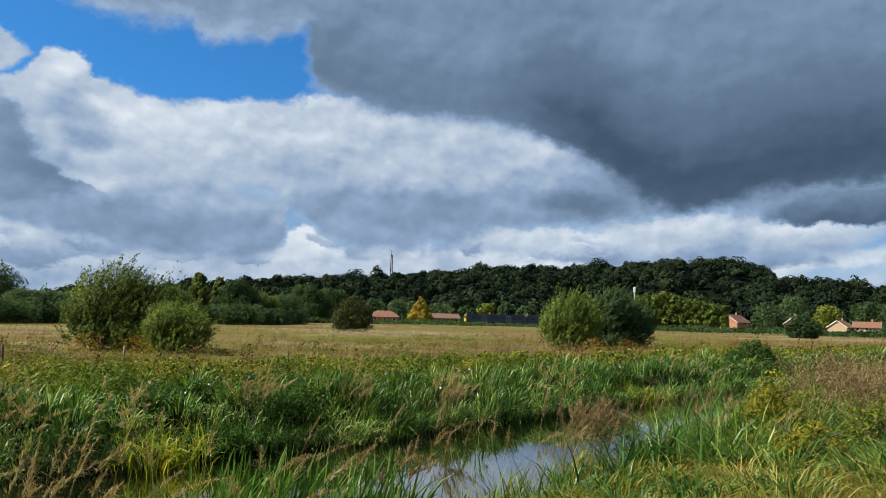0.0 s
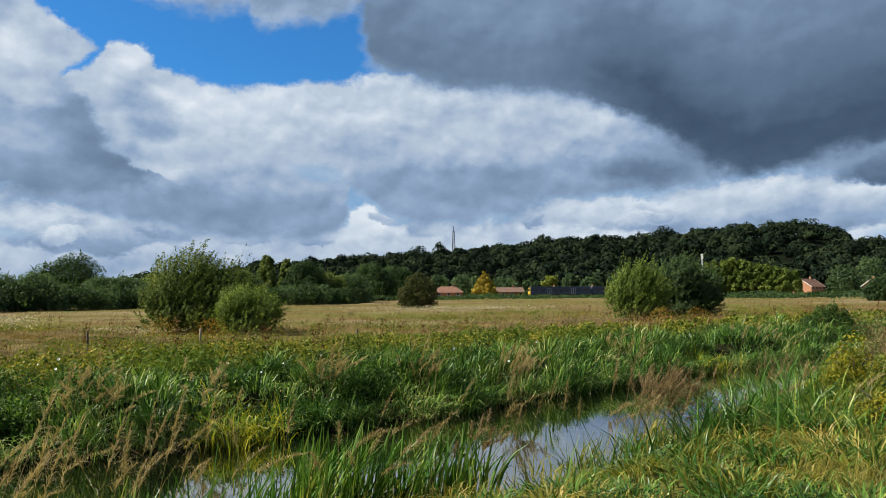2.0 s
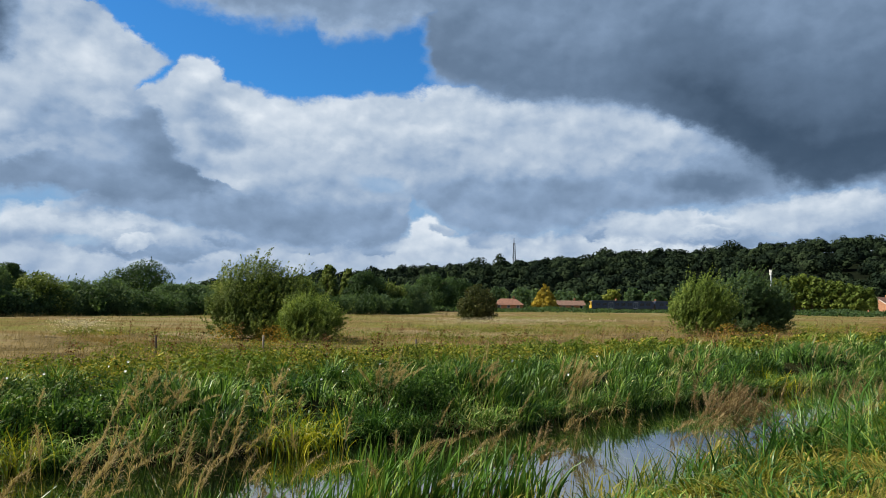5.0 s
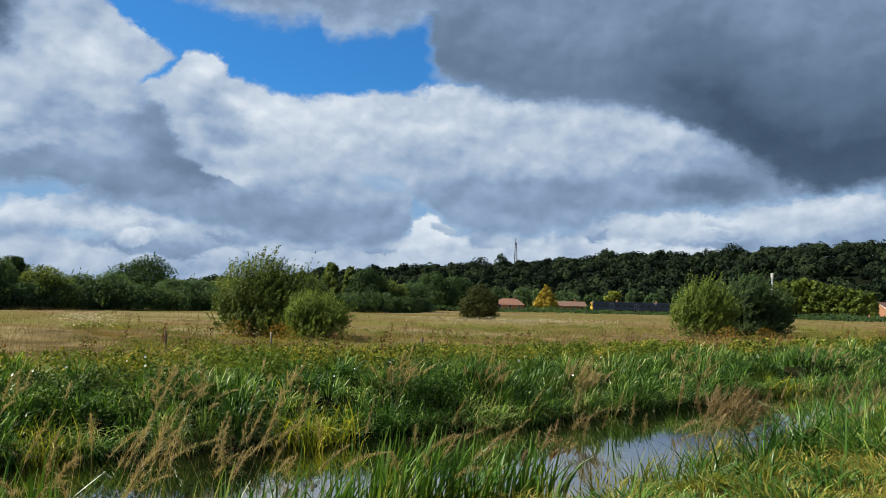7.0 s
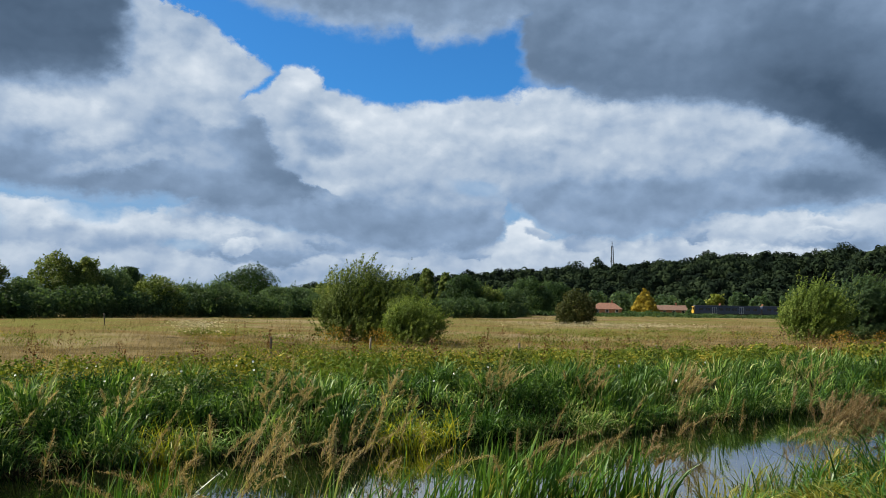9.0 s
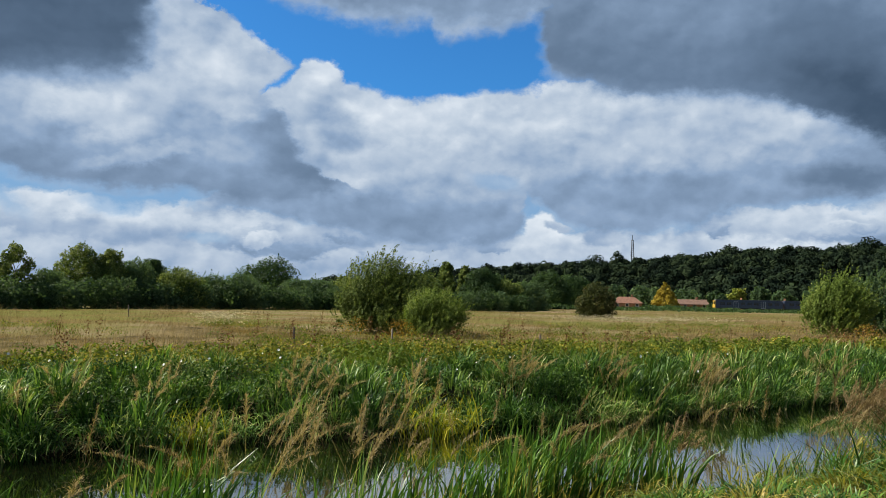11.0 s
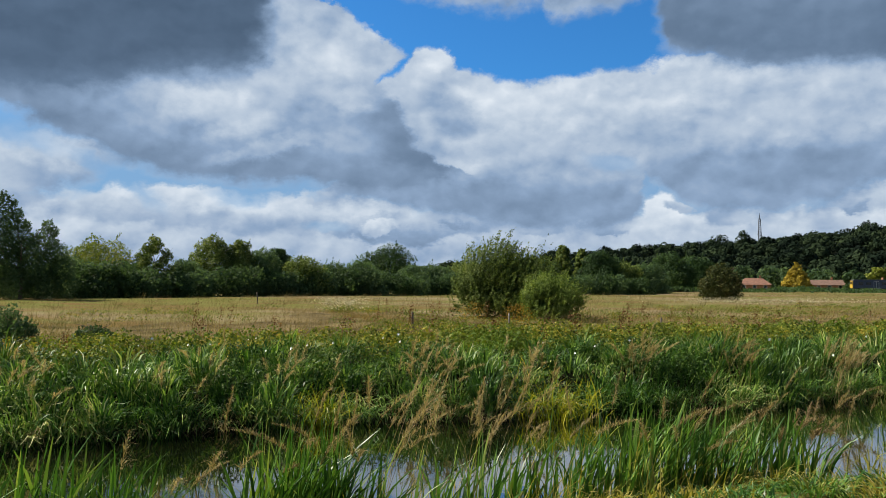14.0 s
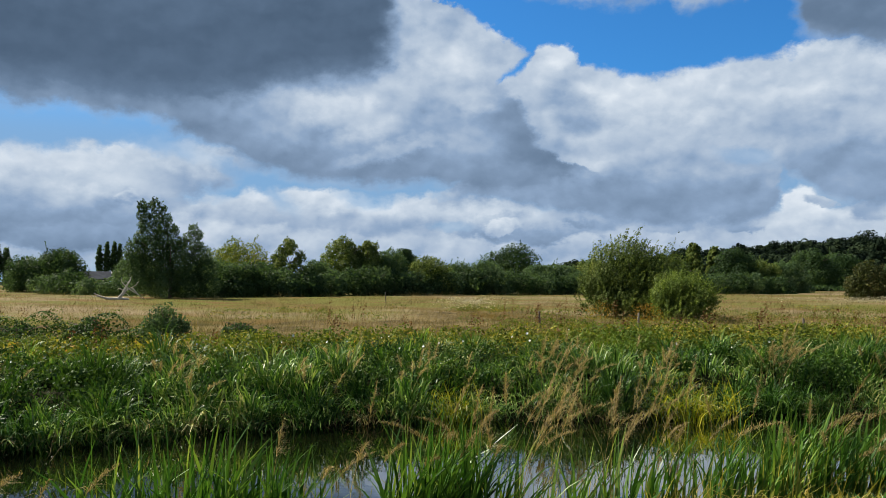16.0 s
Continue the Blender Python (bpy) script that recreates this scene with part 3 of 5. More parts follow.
def make_ground():
    xs, ys = spread(-3800, 3800, -22, 24, 0.45, 1.07), spread(-3800, 3800, -8, 40, 0.45, 1.07)
    gx, gy = np.meshgrid(xs, ys)
    p = np.stack([gx.ravel(), gy.ravel()], 1)
    v = np.column_stack([p, ground_height(p)])
    i = np.arange(len(v)).reshape(gx.shape)
    f = np.stack([i[:-1, :-1], i[:-1, 1:], i[1:, 1:], i[1:, :-1]], 2).reshape(-1, 4)
    ob = sheet("ground", v, f, GROUND, smooth=True)
    for mat in (SHADED_MUD, TURF, SHADED_FLOOR, SEDGE_SOIL):
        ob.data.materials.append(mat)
    mid = v[f].mean(1)
    far, near = across(FAR, mid[:, :2]), -across(NEAR, mid[:, :2])
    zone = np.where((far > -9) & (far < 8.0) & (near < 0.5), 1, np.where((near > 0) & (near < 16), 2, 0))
    # the shade-darkened floor lies under the hill wood
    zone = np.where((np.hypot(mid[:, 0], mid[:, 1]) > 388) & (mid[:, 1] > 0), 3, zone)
    # tall brown grass runs along the river's far side, with an uneven edge
    edge = 20 + 11 * np.sin(mid[:, 0] * 0.21 + np.sin(mid[:, 1] * 0.17)) + 4 * np.sin(mid[:, 0] * 0.9 + mid[:, 1] * 0.7)
    zone = np.where((far >= 8.0) & (far < edge), 4, zone)
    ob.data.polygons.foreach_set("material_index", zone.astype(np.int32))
    tagged(ob, "flat meadow ground with dry golden grass and earth river banks", "ground", kind="structure")
    v = np.array([(-60, -60, -0.55), (100, -60, -0.55), (100, 95, -0.55), (-60, 95, -0.55)])
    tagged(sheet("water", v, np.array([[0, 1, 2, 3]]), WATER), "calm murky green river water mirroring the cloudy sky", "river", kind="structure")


make_ground()

# ---- trees and bushes ----
def place(az, d):
    p = away(az) * d
    return p.x, p.y


def crown_points(rng, blobs, count, fill=0.12, ruffle=0.10):
    """Places of leaves on the skins of blobs (x, y, z, radius), with the outward way."""
    blobs = np.asarray(blobs, float)
    share = blobs[:, 3] ** 2
    pick = rng.choice(len(blobs), count, p=share / share.sum())
    d = rng.normal(size=(count, 3))
    d /= np.linalg.norm(d, axis=1)[:, None]
    r = blobs[pick, 3] * np.where(rng.random(count) < fill, rng.uniform(0.3, 0.8, count), rng.normal(0.93, ruffle, count))
    return blobs[pick, :3] + d * r[:, None], d


def crown_blobs(rng, w, h, base, count, point=0.0, small=0.30):
    """Blobs that fill a crown of width w between base and h; point narrows it to the top."""
    out = []
    for i in range(count):
        t = (i + 0.5) / count
        z = base + (h - base) * (0.12 + 0.80 * t)
        shape = math.sqrt(max(0.05, 1 - max(0.0, 2 * t - 0.75) ** 2 * 0.62)) * (1 - point * t)
        a, rad = i * 2.4 + rng.uniform(-0.5, 0.5), w / 2 * shape * rng.uniform(0.35, 0.85)
        out.append((math.cos(a) * rad, math.sin(a) * rad, z, w * small * rng.uniform(0.6, 1.05) * (0.55 + 0.45 * shape)))
    return out


def trunk_and_limbs(rng, h, thick, top, count, spread_w):
    pieces = []
    bend = [(0, 0, -0.15)]
    for k in range(1, 5):
        bend.append((rng.normal(0, 0.03) * h * k / 4, rng.normal(0, 0.03) * h * k / 4, top * k / 4))
    pieces.append(tube(bend, [thick, thick * 0.75, thick * 0.6, thick * 0.42, thick * 0.2]))
    for i in range(count):
        a, z0 = i * 2.4 + rng.uniform(-0.4, 0.4), top * rng.uniform(0.3, 0.8)
        reach = spread_w * rng.uniform(0.25, 0.45)
        mid = Vector((math.cos(a) * reach * 0.5, math.sin(a) * reach * 0.5, min(z0 + reach * 0.5, top)))
        tip = Vector((math.cos(a) * reach, math.sin(a) * reach, min(z0 + reach * rng.uniform(0.7, 1.3), top * 1.12)))
        pieces.append(tube([(0, 0, z0 - 0.1), mid, tip], [thick * 0.42, thick * 0.26, thick * 0.08], 5))
    return join(pieces)


def tree(name, x, y, h, w, mat, seed, label, category="tree", count=3000, leaf=0.35, base=0.12, blobs=None, n_blobs=16, point=0.0, droop=0.0, long=1.6, small=0.30, group="", sprigs=0, corners=4):
    """A tree or bush: an empty at its foot with a trunk and a crown of single leaves."""
    rng = np.random.default_rng(seed)
    foot = new(name)
    foot.location = (x, y, on_ground(x, y))
    v, f = trunk_and_limbs(rng, h, max(0.05, h * 0.02), h * 0.72, 6, w)
    sheet("trunk", v, f, BARK, foot, smooth=True)
    if blobs is None:
        blobs = crown_blobs(rng, w, h, h * base, n_blobs, point, small)
    at, d = crown_points(rng, blobs, count)
    at[:, 2] = np.maximum(at[:, 2], 0.05)
    size = leaf * rng.uniform(0.6, 1.3, count)
    pieces = [leaves(rng, at, size, long, droop, d, 0.45, corners)]
    # loose sprigs that stand out of the outline
    for i in range(sprigs):
        b = blobs[rng.integers(len(blobs))]
        u = Vector(rng.normal(size=3)).normalized()
        u.z = abs(u.z) * 1.4 + 0.45
        u.normalize()
        start = Vector(b[:3]) + u * b[3] * 0.8
        run = b[3] * rng.uniform(0.4, 1.0) * (1.6 if rng.random() < 0.03 else 1.0)
        k = int(9 + run / leaf * 2.0)
        t = rng.random(k) ** 0.8
        line = np.array(start)[None] + np.array(u)[None] * (t * run)[:, None] + rng.normal(0, leaf * 0.35, (k, 3)) * (1.15 - t)[:, None]
        line[:, 0] += 0.25 * run * t ** 2
        pieces.append(leaves(rng, line, leaf * rng.uniform(0.5, 1.0, k), long, droop, None, 0.42, corners))
    v, f = join(pieces)
    sheet("crown", v, f, mat, foot)
    return tagged(foot, label, category, group)


# the two willow bushes in the meadow
def lobes(rng, w, dep, h, count, low=0.35):
    """Blobs of a domed bush that reaches the ground."""
    out = []
    for i in range(count):
        a, r = i * 2.4, math.sqrt((i + 0.5) / count)
        top = h * (0.92 - 0.50 * r * r)
        z = top * rng.uniform(0.72, 1.0) - h * 0.06
        out.append((math.cos(a) * r * w * 0.40, math.sin(a) * r * dep * 0.40, z, h * rng.uniform(0.11, 0.20)))
    for i in range(count):
        a = i * 2.4 + 1
        out.append((math.cos(a) * w * 0.36, math.sin(a) * dep * 0.36, h * rng.uniform(0.12, 0.5), h * rng.uniform(0.13, 0.19)))
        out.append((math.cos(a + 1) * w * 0.26, math.sin(a + 1) * dep * 0.30, h * 0.10, h * 0.13))
    return out


rng = np.random.default_rng(4)


def willow(x, y, domes, mat, seed, label, shoots, leaf, upright=0.75, reach=1.0):
    """A willow bush of leafy shoots that spring outwards and up from overlapping domes (x, y, width, depth, height)."""
    rng = np.random.default_rng(seed)
    foot = new("willow_bush")
    foot.location = (x, y, on_ground(x, y))
    tall = max(d[4] for d in domes)
    v, f = trunk_and_limbs(rng, tall, 0.07, tall * 0.6, 9, max(d[2] for d in domes))
    sheet("trunk", v, f, BARK, foot, smooth=True)
    domes = np.array(domes, float)
    share = domes[:, 2] * domes[:, 4]
    pick = rng.choice(len(domes), shoots, p=share / share.sum())
    d = domes[pick]
    u = rng.normal(size=(shoots, 3))
    u[:, 2] = np.where(rng.random(shoots) < 0.55, np.abs(u[:, 2]), u[:, 2])
    u /= np.linalg.norm(u, axis=1)[:, None]
    lump = 1 + 0.16 * np.sin(u[:, 0] * 5 + d[:, 0] * 3) * np.sin(u[:, 2] * 6 + u[:, 1] * 4 + seed)
    deep = np.where(rng.random(shoots) < 0.30, rng.uniform(0.25, 0.6, shoots), rng.uniform(0.62, 0.86, shoots) - 0.14 * (reach - 1)) * lump
    radii = np.stack([d[:, 2] / 2, d[:, 3] / 2, d[:, 4] * 0.56], 1)
    start = np.stack([d[:, 0], d[:, 1], d[:, 4] * 0.38], 1) + u * radii * deep[:, None]
    grow = u * 0.7 + np.array([0.14, 0.0, upright]) + rng.normal(0, 0.25, (shoots, 3))
    grow /= np.linalg.norm(grow, axis=1)[:, None]
    run = reach * d[:, 4] * rng.uniform(0.10, 0.22, shoots) * np.where(rng.random(shoots) < 0.07, 1.7, 1.0)
    k = 28
    t = rng.random((shoots, k))
    at = start[:, None] + grow[:, None] * (t * run[:, None])[..., None] + rng.normal(0, leaf * 0.9, (shoots, k, 3)) * (1.2 - t)[..., None]
    at[..., 0] += 0.18 * run[:, None] * t ** 2
    at = at.reshape(-1, 3)
    keep = at[:, 2] > 0.04
    out = np.repeat(u, k, 0)[keep]
    at = at[keep]
    v, f = leaves(rng, at, leaf * rng.uniform(0.6, 1.3, len(at)), 2.2, -0.3, out, 0.55)
    sheet("crown", v, f, mat, foot)
    return tagged(foot, label, "bush")


willow(-14.6, 37.0, [(-0.5, 0, 4.6, 3.8, 4.1), (1.3, 0.2, 3.2, 3.0, 3.5), (-1.6, -0.2, 2.6, 2.6, 2.7), (1.9, -0.5, 2.4, 2.4, 2.4), (-0.2, -0.8, 4.4, 2.4, 1.7), (0.6, -0.6, 3.6, 2.4, 1.2)], WILLOW, 11, "large rounded grey-green willow bush standing in dry grass", 2600, 0.052)
willow(-11.6, 35.0, [(0, 0, 2.3, 2.0, 2.25), (0.9, 0, 1.7, 1.6, 1.7), (-0.8, 0, 1.6, 1.6, 1.7), (0, -0.3, 2.8, 1.6, 0.9)], SALLOW, 12, "smaller brighter green willow bush beside the larger one", 1300, 0.042, 1.0, 1.8)
willow(8.0, 50.0, [(0, 0, 2.9, 2.6, 3.6), (-1.0, 0, 2.0, 2.0, 2.7), (1.0, 0, 2.2, 2.0, 3.0), (0, -0.4, 3.2, 2.0, 1.4)], SALLOW, 13, "bright green willow bush at the meadow's edge", 1300, 0.060, 1.0, 1.7)
willow(11.9, 56.0, [(0, 0, 4.0, 3.6, 4.5), (1.6, 0, 2.4, 2.4, 3.8), (-1.4, 0, 2.6, 2.4, 3.9), (1.9, 0, 2.2, 2.2, 2.4), (0, -0.4, 4.4, 2.4, 1.6)], ALDER, 14, "darker grey-green willow bush behind the brighter one", 1500, 0.075)
tree("hawthorn", -10.8, 96.0, 4.7, 5.4, HAW, 15, "dark olive-brown hawthorn bush alone in the meadow", "bush", 9000, 0.16, blobs=lobes(rng, 5.0, 4.4, 4.4, 26, 0.3), sprigs=60)
tree("bramble_bush", -16.8, 11.6, 1.3, 1.15, ALDER, 16, "small upright green shrub on the far bank", "bush", 6000, 0.042, blobs=lobes(rng, 1.2, 1.1, 1.32, 16, 0.3) + [(0.5, 0, 0.35, 0.3), (0.8, 0, 0.22, 0.22)], sprigs=60)
tree("bramble_bush", 12.9, 33.2, 1.3, 2.2, NETTLE, 17, "low rounded green shrub above the far bank", "bush", 4500, 0.06, blobs=lobes(rng, 2.2, 1.8, 1.3, 14, 0.3), sprigs=30)
for i, (x, y, h, w) in enumerate(((-19.6, 11.2, 0.85, 1.9), (-20.4, 9.8, 0.8, 2.1), (-21.2, 8.2, 0.85, 2.1), (-22.0, 6.6, 0.75, 2.1), (-17.6, 14.6, 0.75, 1.4))):
    tree("low_bramble", x, y, h, w, OAK, 25 + i, "low dark green bramble mound on the far bank", "bramble", 1500, 0.055, blobs=lobes(rng, w, 1.0, h, 10, 0.3), sprigs=10, group="bramble mounds")
tree("field_bush", 56.5, 124.0, 4.0, 6.0, OAK, 18, "dark rounded bush at the meadow's far edge", "bush", 4000, 0.25, blobs=lobes(rng, 6.0, 5.0, 3.9, 20, 0.3), sprigs=20)

# the big two-topped tree: x across the view, z up
BIG = [(-2.7, 9.2, 0.75), (-1.6, 9.3, 0.8), (-0.8, 9.0, 0.6), (-2.6, 8.3, 0.9), (-1.4, 8.1, 1.0), (-0.4, 7.9, 0.8), (-2.4, 7.2, 1.0), (-1.0, 7.0, 1.2), (0.2, 6.8, 0.9), (2.2, 7.0, 0.7),
       (2.7, 6.4, 0.7), (1.7, 6.2, 0.7), (-2.6, 6.0, 1.2), (-0.8, 5.8, 1.4), (0.8, 5.5, 1.1), (2.5, 5.4, 1.0), (-3.2, 4.8, 1.2), (-1.4, 4.6, 1.6), (0.8, 4.3, 1.6), (3.0, 4.3, 1.2),
       (-3.4, 3.4, 1.3), (-1.2, 3.1, 1.8), (1.4, 3.0, 1.8), (3.6, 2.8, 1.3), (-3.0, 1.8, 1.5), (-0.6, 1.5, 1.7), (1.8, 1.4, 1.7), (3.8, 1.3, 1.2)]
x, y = place(54.2, 84.0)
c, s = math.cos(radians(54.2)), math.sin(radians(54.2))
tree("alder_tree", x, y, 9.8, 7.0, ALDER, 21, "tall dark green tree with two tops at the field's edge", count=30000, leaf=0.13, blobs=[(a * c, a * s, z, r * (0.95 if z < 5 else 0.74)) for a, z, r in BIG], sprigs=60, corners=3)

# trees along the far side of the meadow: azimuth, distance, top elevation, width
MEADOW_TREES = [
    (62.6, 140, 1.4, 9, 0), (60.9, 138, 2.15, 8, 0), (56.2, 116, 1.5, 7, 1), (49.6, 102, 2.9, 9.0, 2), (46.1, 98, 3.45, 5.6, 3), (42.2, 106, 3.4, 7.0, 4),
    (40.4, 106, 3.2, 5.0, 4), (38.9, 108, 2.4, 6.0, 1), (37.7, 135, 2.6, 5.5, 0), (35.9, 110, 1.8, 7.5, 1), (33.9, 114, 1.3, 7.0, 1), (31.8, 116, 1.45, 8.0, 1),
    (29.9, 145, 2.7, 11.0, 0), (27.9, 124, 1.25, 7.0, 1), (26.2, 126, 1.15, 7.0, 1), (24.2, 130, 1.55, 8.0, 1), (21.5, 135, 1.4, 9.0, 1), (19.0, 140, 1.6, 8.0, 1),
    (17.2, 150, 3.15, 5.6, 3),
]
EDGE_TREES = [
    (15.8, 155, 2.85, 4.4, 3), (14.6, 148, 2.45, 7.5, 0), (12.9, 152, 1.5, 7.0, 1), (11.2, 156, 1.3, 8.0, 1), (9.8, 210, 2.2, 12.0, 0), (8.0, 225, 1.9, 12.0, 0),
    (51.5, 96, 1.7, 6.0, 1), (44.0, 101, 1.5, 6.0, 1), (47.6, 97, 1.2, 6.0, 0), (53.0, 90, 0.4, 5.0, 1),
]
KINDS = [
    ("oak_tree", OAK, "dark green broad-crowned tree beyond the meadow", 0.0, 0.21, 14),
    ("hedge_tree", ALDER, "dense dark green scrub tree in the hedge line", 0.0, 0.21, 14),
    ("poplar_tree", POPLAR, "yellow-green broad tree turning early autumn colour", 0.1, 0.19, 24),
    ("birch_tree", WILLOW, "slender sparse tree with feathery see-through crown", 0.35, 0.15, 30),
    ("willow_tree", WILLOW, "tall grey-green willow tree with ragged top", 0.15, 0.18, 36),
]
for i, (az, d, el, w, kind) in enumerate(MEADOW_TREES + EDGE_TREES):
    name, mat, label, point, small, sprigs = KINDS[kind]
    if kind == 1 and i % 3 == 0:
        mat, label = WILLOW, "dense grey-green willow scrub in the hedge line"
    x, y = place(az, d)
    h = 1.75 + d * math.tan(radians(el))
    sparse = kind == 3
    tree(name, x, y, h * 0.97, w * 1.05, mat, 40 + i, label, count=9000 if sparse else 14000, leaf=0.165 * d / 110, base=0.03 if sparse else 0.0, n_blobs=34 if sparse else 40, point=point, small=small, sprigs=sprigs, corners=3)
# low shrubs that close the hedge towards the ground
for i in range(34):
    az = 61.5 - i * 1.52 + 0.5 * math.sin(i * 7.1)
    d = float(np.interp(az, (10, 18, 30, 45, 53, 62), (150, 136, 118, 97, 91, 124)))
    x, y = place(az, d - 2)
    h = 2.2 + 1.2 * abs(math.sin(i * 3.7))
    if 57.2 < az < 60.2:
        h = 1.3
    tree("hedge_shrub", x, y, h, 5.2, (ALDER, OAK, ALDER, WILLOW)[i % 4] if i % 9 == 0 else (ALDER, OAK)[i % 2], 90 + i, "low dense green shrub at the foot of the hedge", "shrub", 2600, 0.20, base=0.0, n_blobs=14, small=0.26, group="hedge shrubs", sprigs=10, corners=3)
# slim poplars far behind
for az, el, w in ((58.45, 2.5, 2.2), (58.0, 2.72, 2.4), (57.55, 2.74, 2.4), (57.2, 2.6, 2.2), (64.4, 2.35, 3.2), (63.9, 2.2, 3.0)):
    x, y = place(az, 260)
    h = 1.75 + 260 * math.tan(radians(el))
    tree("poplar_tree", x, y, h, w, OAK, int(az * 50), "tall slim dark poplar in a far row", count=1500, leaf=0.45, blobs=[(0.35 * math.sin(k * 1.9), 0.3 * math.cos(k * 2.3), h * (0.08 + 0.04 * k), w * 0.36 * math.sqrt(max(0.08, math.sin(math.pi * (k + 1.5) / 25.5)))) for k in range(23)], group="poplar row")

# trees round the houses: azimuth, distance, top elevation, width, material
GARDEN = [
    (-1.9, 296, 0.95, 6.5, 0), (-3.2, 330, 1.15, 7.5, 1), (3.0, 345, 1.15, 12.0, 2), (5.0, 360, 1.25, 9.0, 2), (-4.6, 350, 1.35, 8.0, 2), (-6.0, 345, 1.05, 8.0, 2),
    (-8.2, 360, 1.75, 10.0, 0), (-10.0, 370, 1.5, 12.0, 2), (-12.0, 380, 1.9, 12.0, 0), (-22.3, 365, 1.45, 13.0, 2), (-23.8, 390, 1.9, 14.0, 2), (-25.9, 370, 1.35, 11.0, 1),
    (-28.3, 380, 1.6, 14.0, 0), (-30.2, 370, 1.7, 14.0, 2), (0.2, 380, 0.95, 14.0, 2), (6.8, 330, 1.1, 10.0, 0),
]
for i, (az, d, el, w, kind) in enumerate(GARDEN):
    x, y = place(az, d)
    mat = (OAK, LIME, ALDER)[kind]
    label = ("dark green garden tree near the houses", "pale lime-green garden tree near the houses", "fresh green garden tree near the houses")[kind]
    h = 1.75 + d * math.tan(radians(el)) - on_ground(x, y)
    tree("garden_tree", x, y, h, w * 1.15, mat, 150 + i, label, count=1900, leaf=0.75, base=0.0, n_blobs=18, small=0.24, sprigs=8, corners=3)
x, y = place(1.6, 298)
tree("golden_conifer", x, y, 10.3, 8.0, GOLD, 180, "golden yellow cone-shaped conifer in front of the houses", count=3800, leaf=0.55, blobs=[(math.cos(k * 2.4) * 3.6 * (1 - (k / 27) ** 1.6), math.sin(k * 2.4) * 3.6 * (1 - (k / 27) ** 1.6), 0.7 + 8.9 * k / 26, 1.7 * (1.10 - k / 27)) for k in range(27)], sprigs=20)
for i in range(11):
    az = -13.9 - i * 0.55
    x, y = place(az, 335)
    h = 1.75 + 335 * math.tan(radians((2.0, 2.25, 2.3, 2.35, 2.25, 2.1, 1.95, 1.85, 1.7, 1.5, 1.35)[i]))
    tree("hedge_conifer", x, y, h, 5.2, CONIFER, 190 + i, "tall green conifer in a dense screening hedge", count=1500, leaf=0.7, base=0.0, n_blobs=20, small=0.30, group="conifer hedge", sprigs=6, corners=3)


def make_hill_wood():
    """The wood on the far hill, all in one mesh."""
    rng = np.random.default_rng(8)
    count = 880
    az, r = rng.uniform(-36, 26, count), np.sqrt(rng.uniform(395 ** 2, 830 ** 2, count))
    az = np.concatenate([az, np.linspace(-36, 24, 120) + rng.normal(0, 0.18, 120)])
    r = np.concatenate([r, rng.uniform(765, 815, 120)])
    px, py = -np.sin(np.radians(az)) * r, np.cos(np.radians(az)) * r
    z = ground_height(np.stack([px, py], 1))
    pieces = []
    for i in range(len(az)):
        tall, wide = rng.uniform(7, 15), rng.uniform(11, 22)
        tall *= 1 + 0.40 * (rng.random() < 0.10)
        pointed = rng.random() < 0.14
        # a domed crown with boughs standing out of it
        blobs = [(0, 0, tall * 0.42, min(wide * 0.40, tall * 0.48))]
        for k in range(9):
            u = Vector((rng.normal(), rng.normal(), abs(rng.normal()) * 0.9 + 0.1)).normalized()
            shrink = 1 - 0.6 * pointed * max(0.0, u.z)
            blobs.append((u.x * wide * 0.36 * shrink, u.y * wide * 0.36 * shrink, tall * (0.36 + 0.40 * u.z * (1.25 if pointed else 1)), wide * rng.uniform(0.13, 0.24) * (0.75 if pointed else 1)))
        at, d = crown_points(rng, blobs, 440, 0.0, 0.04)
        keep = at[:, 2] > tall * 0.16
        at, d = at[keep], d[keep]
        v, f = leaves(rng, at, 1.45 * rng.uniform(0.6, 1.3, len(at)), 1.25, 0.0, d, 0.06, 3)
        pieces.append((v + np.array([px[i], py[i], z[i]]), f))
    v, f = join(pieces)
    tagged(sheet("hill_wood", v, f, SHADED_WOODS), "mixed woodland covering the far hill, cloud shade put into its leaf colour", "woodland", kind="stuff")


make_hill_wood()


# ---- grass, reeds and herbs ----
def lumpy(p, scale, phase=0.0):
    x, y = p[:, 0] * scale + phase, p[:, 1] * scale - phase
    return 0.5 + 0.25 * (np.sin(1.7 * x + 1.1 * np.sin(1.3 * y)) + np.sin(1.5 * y + 1.7 * np.sin(0.9 * x + phase)))


WIND = radians(-25)      # grass leans towards the right of the view
S_FAR, S_NEAR = length_along(FAR), length_along(NEAR)


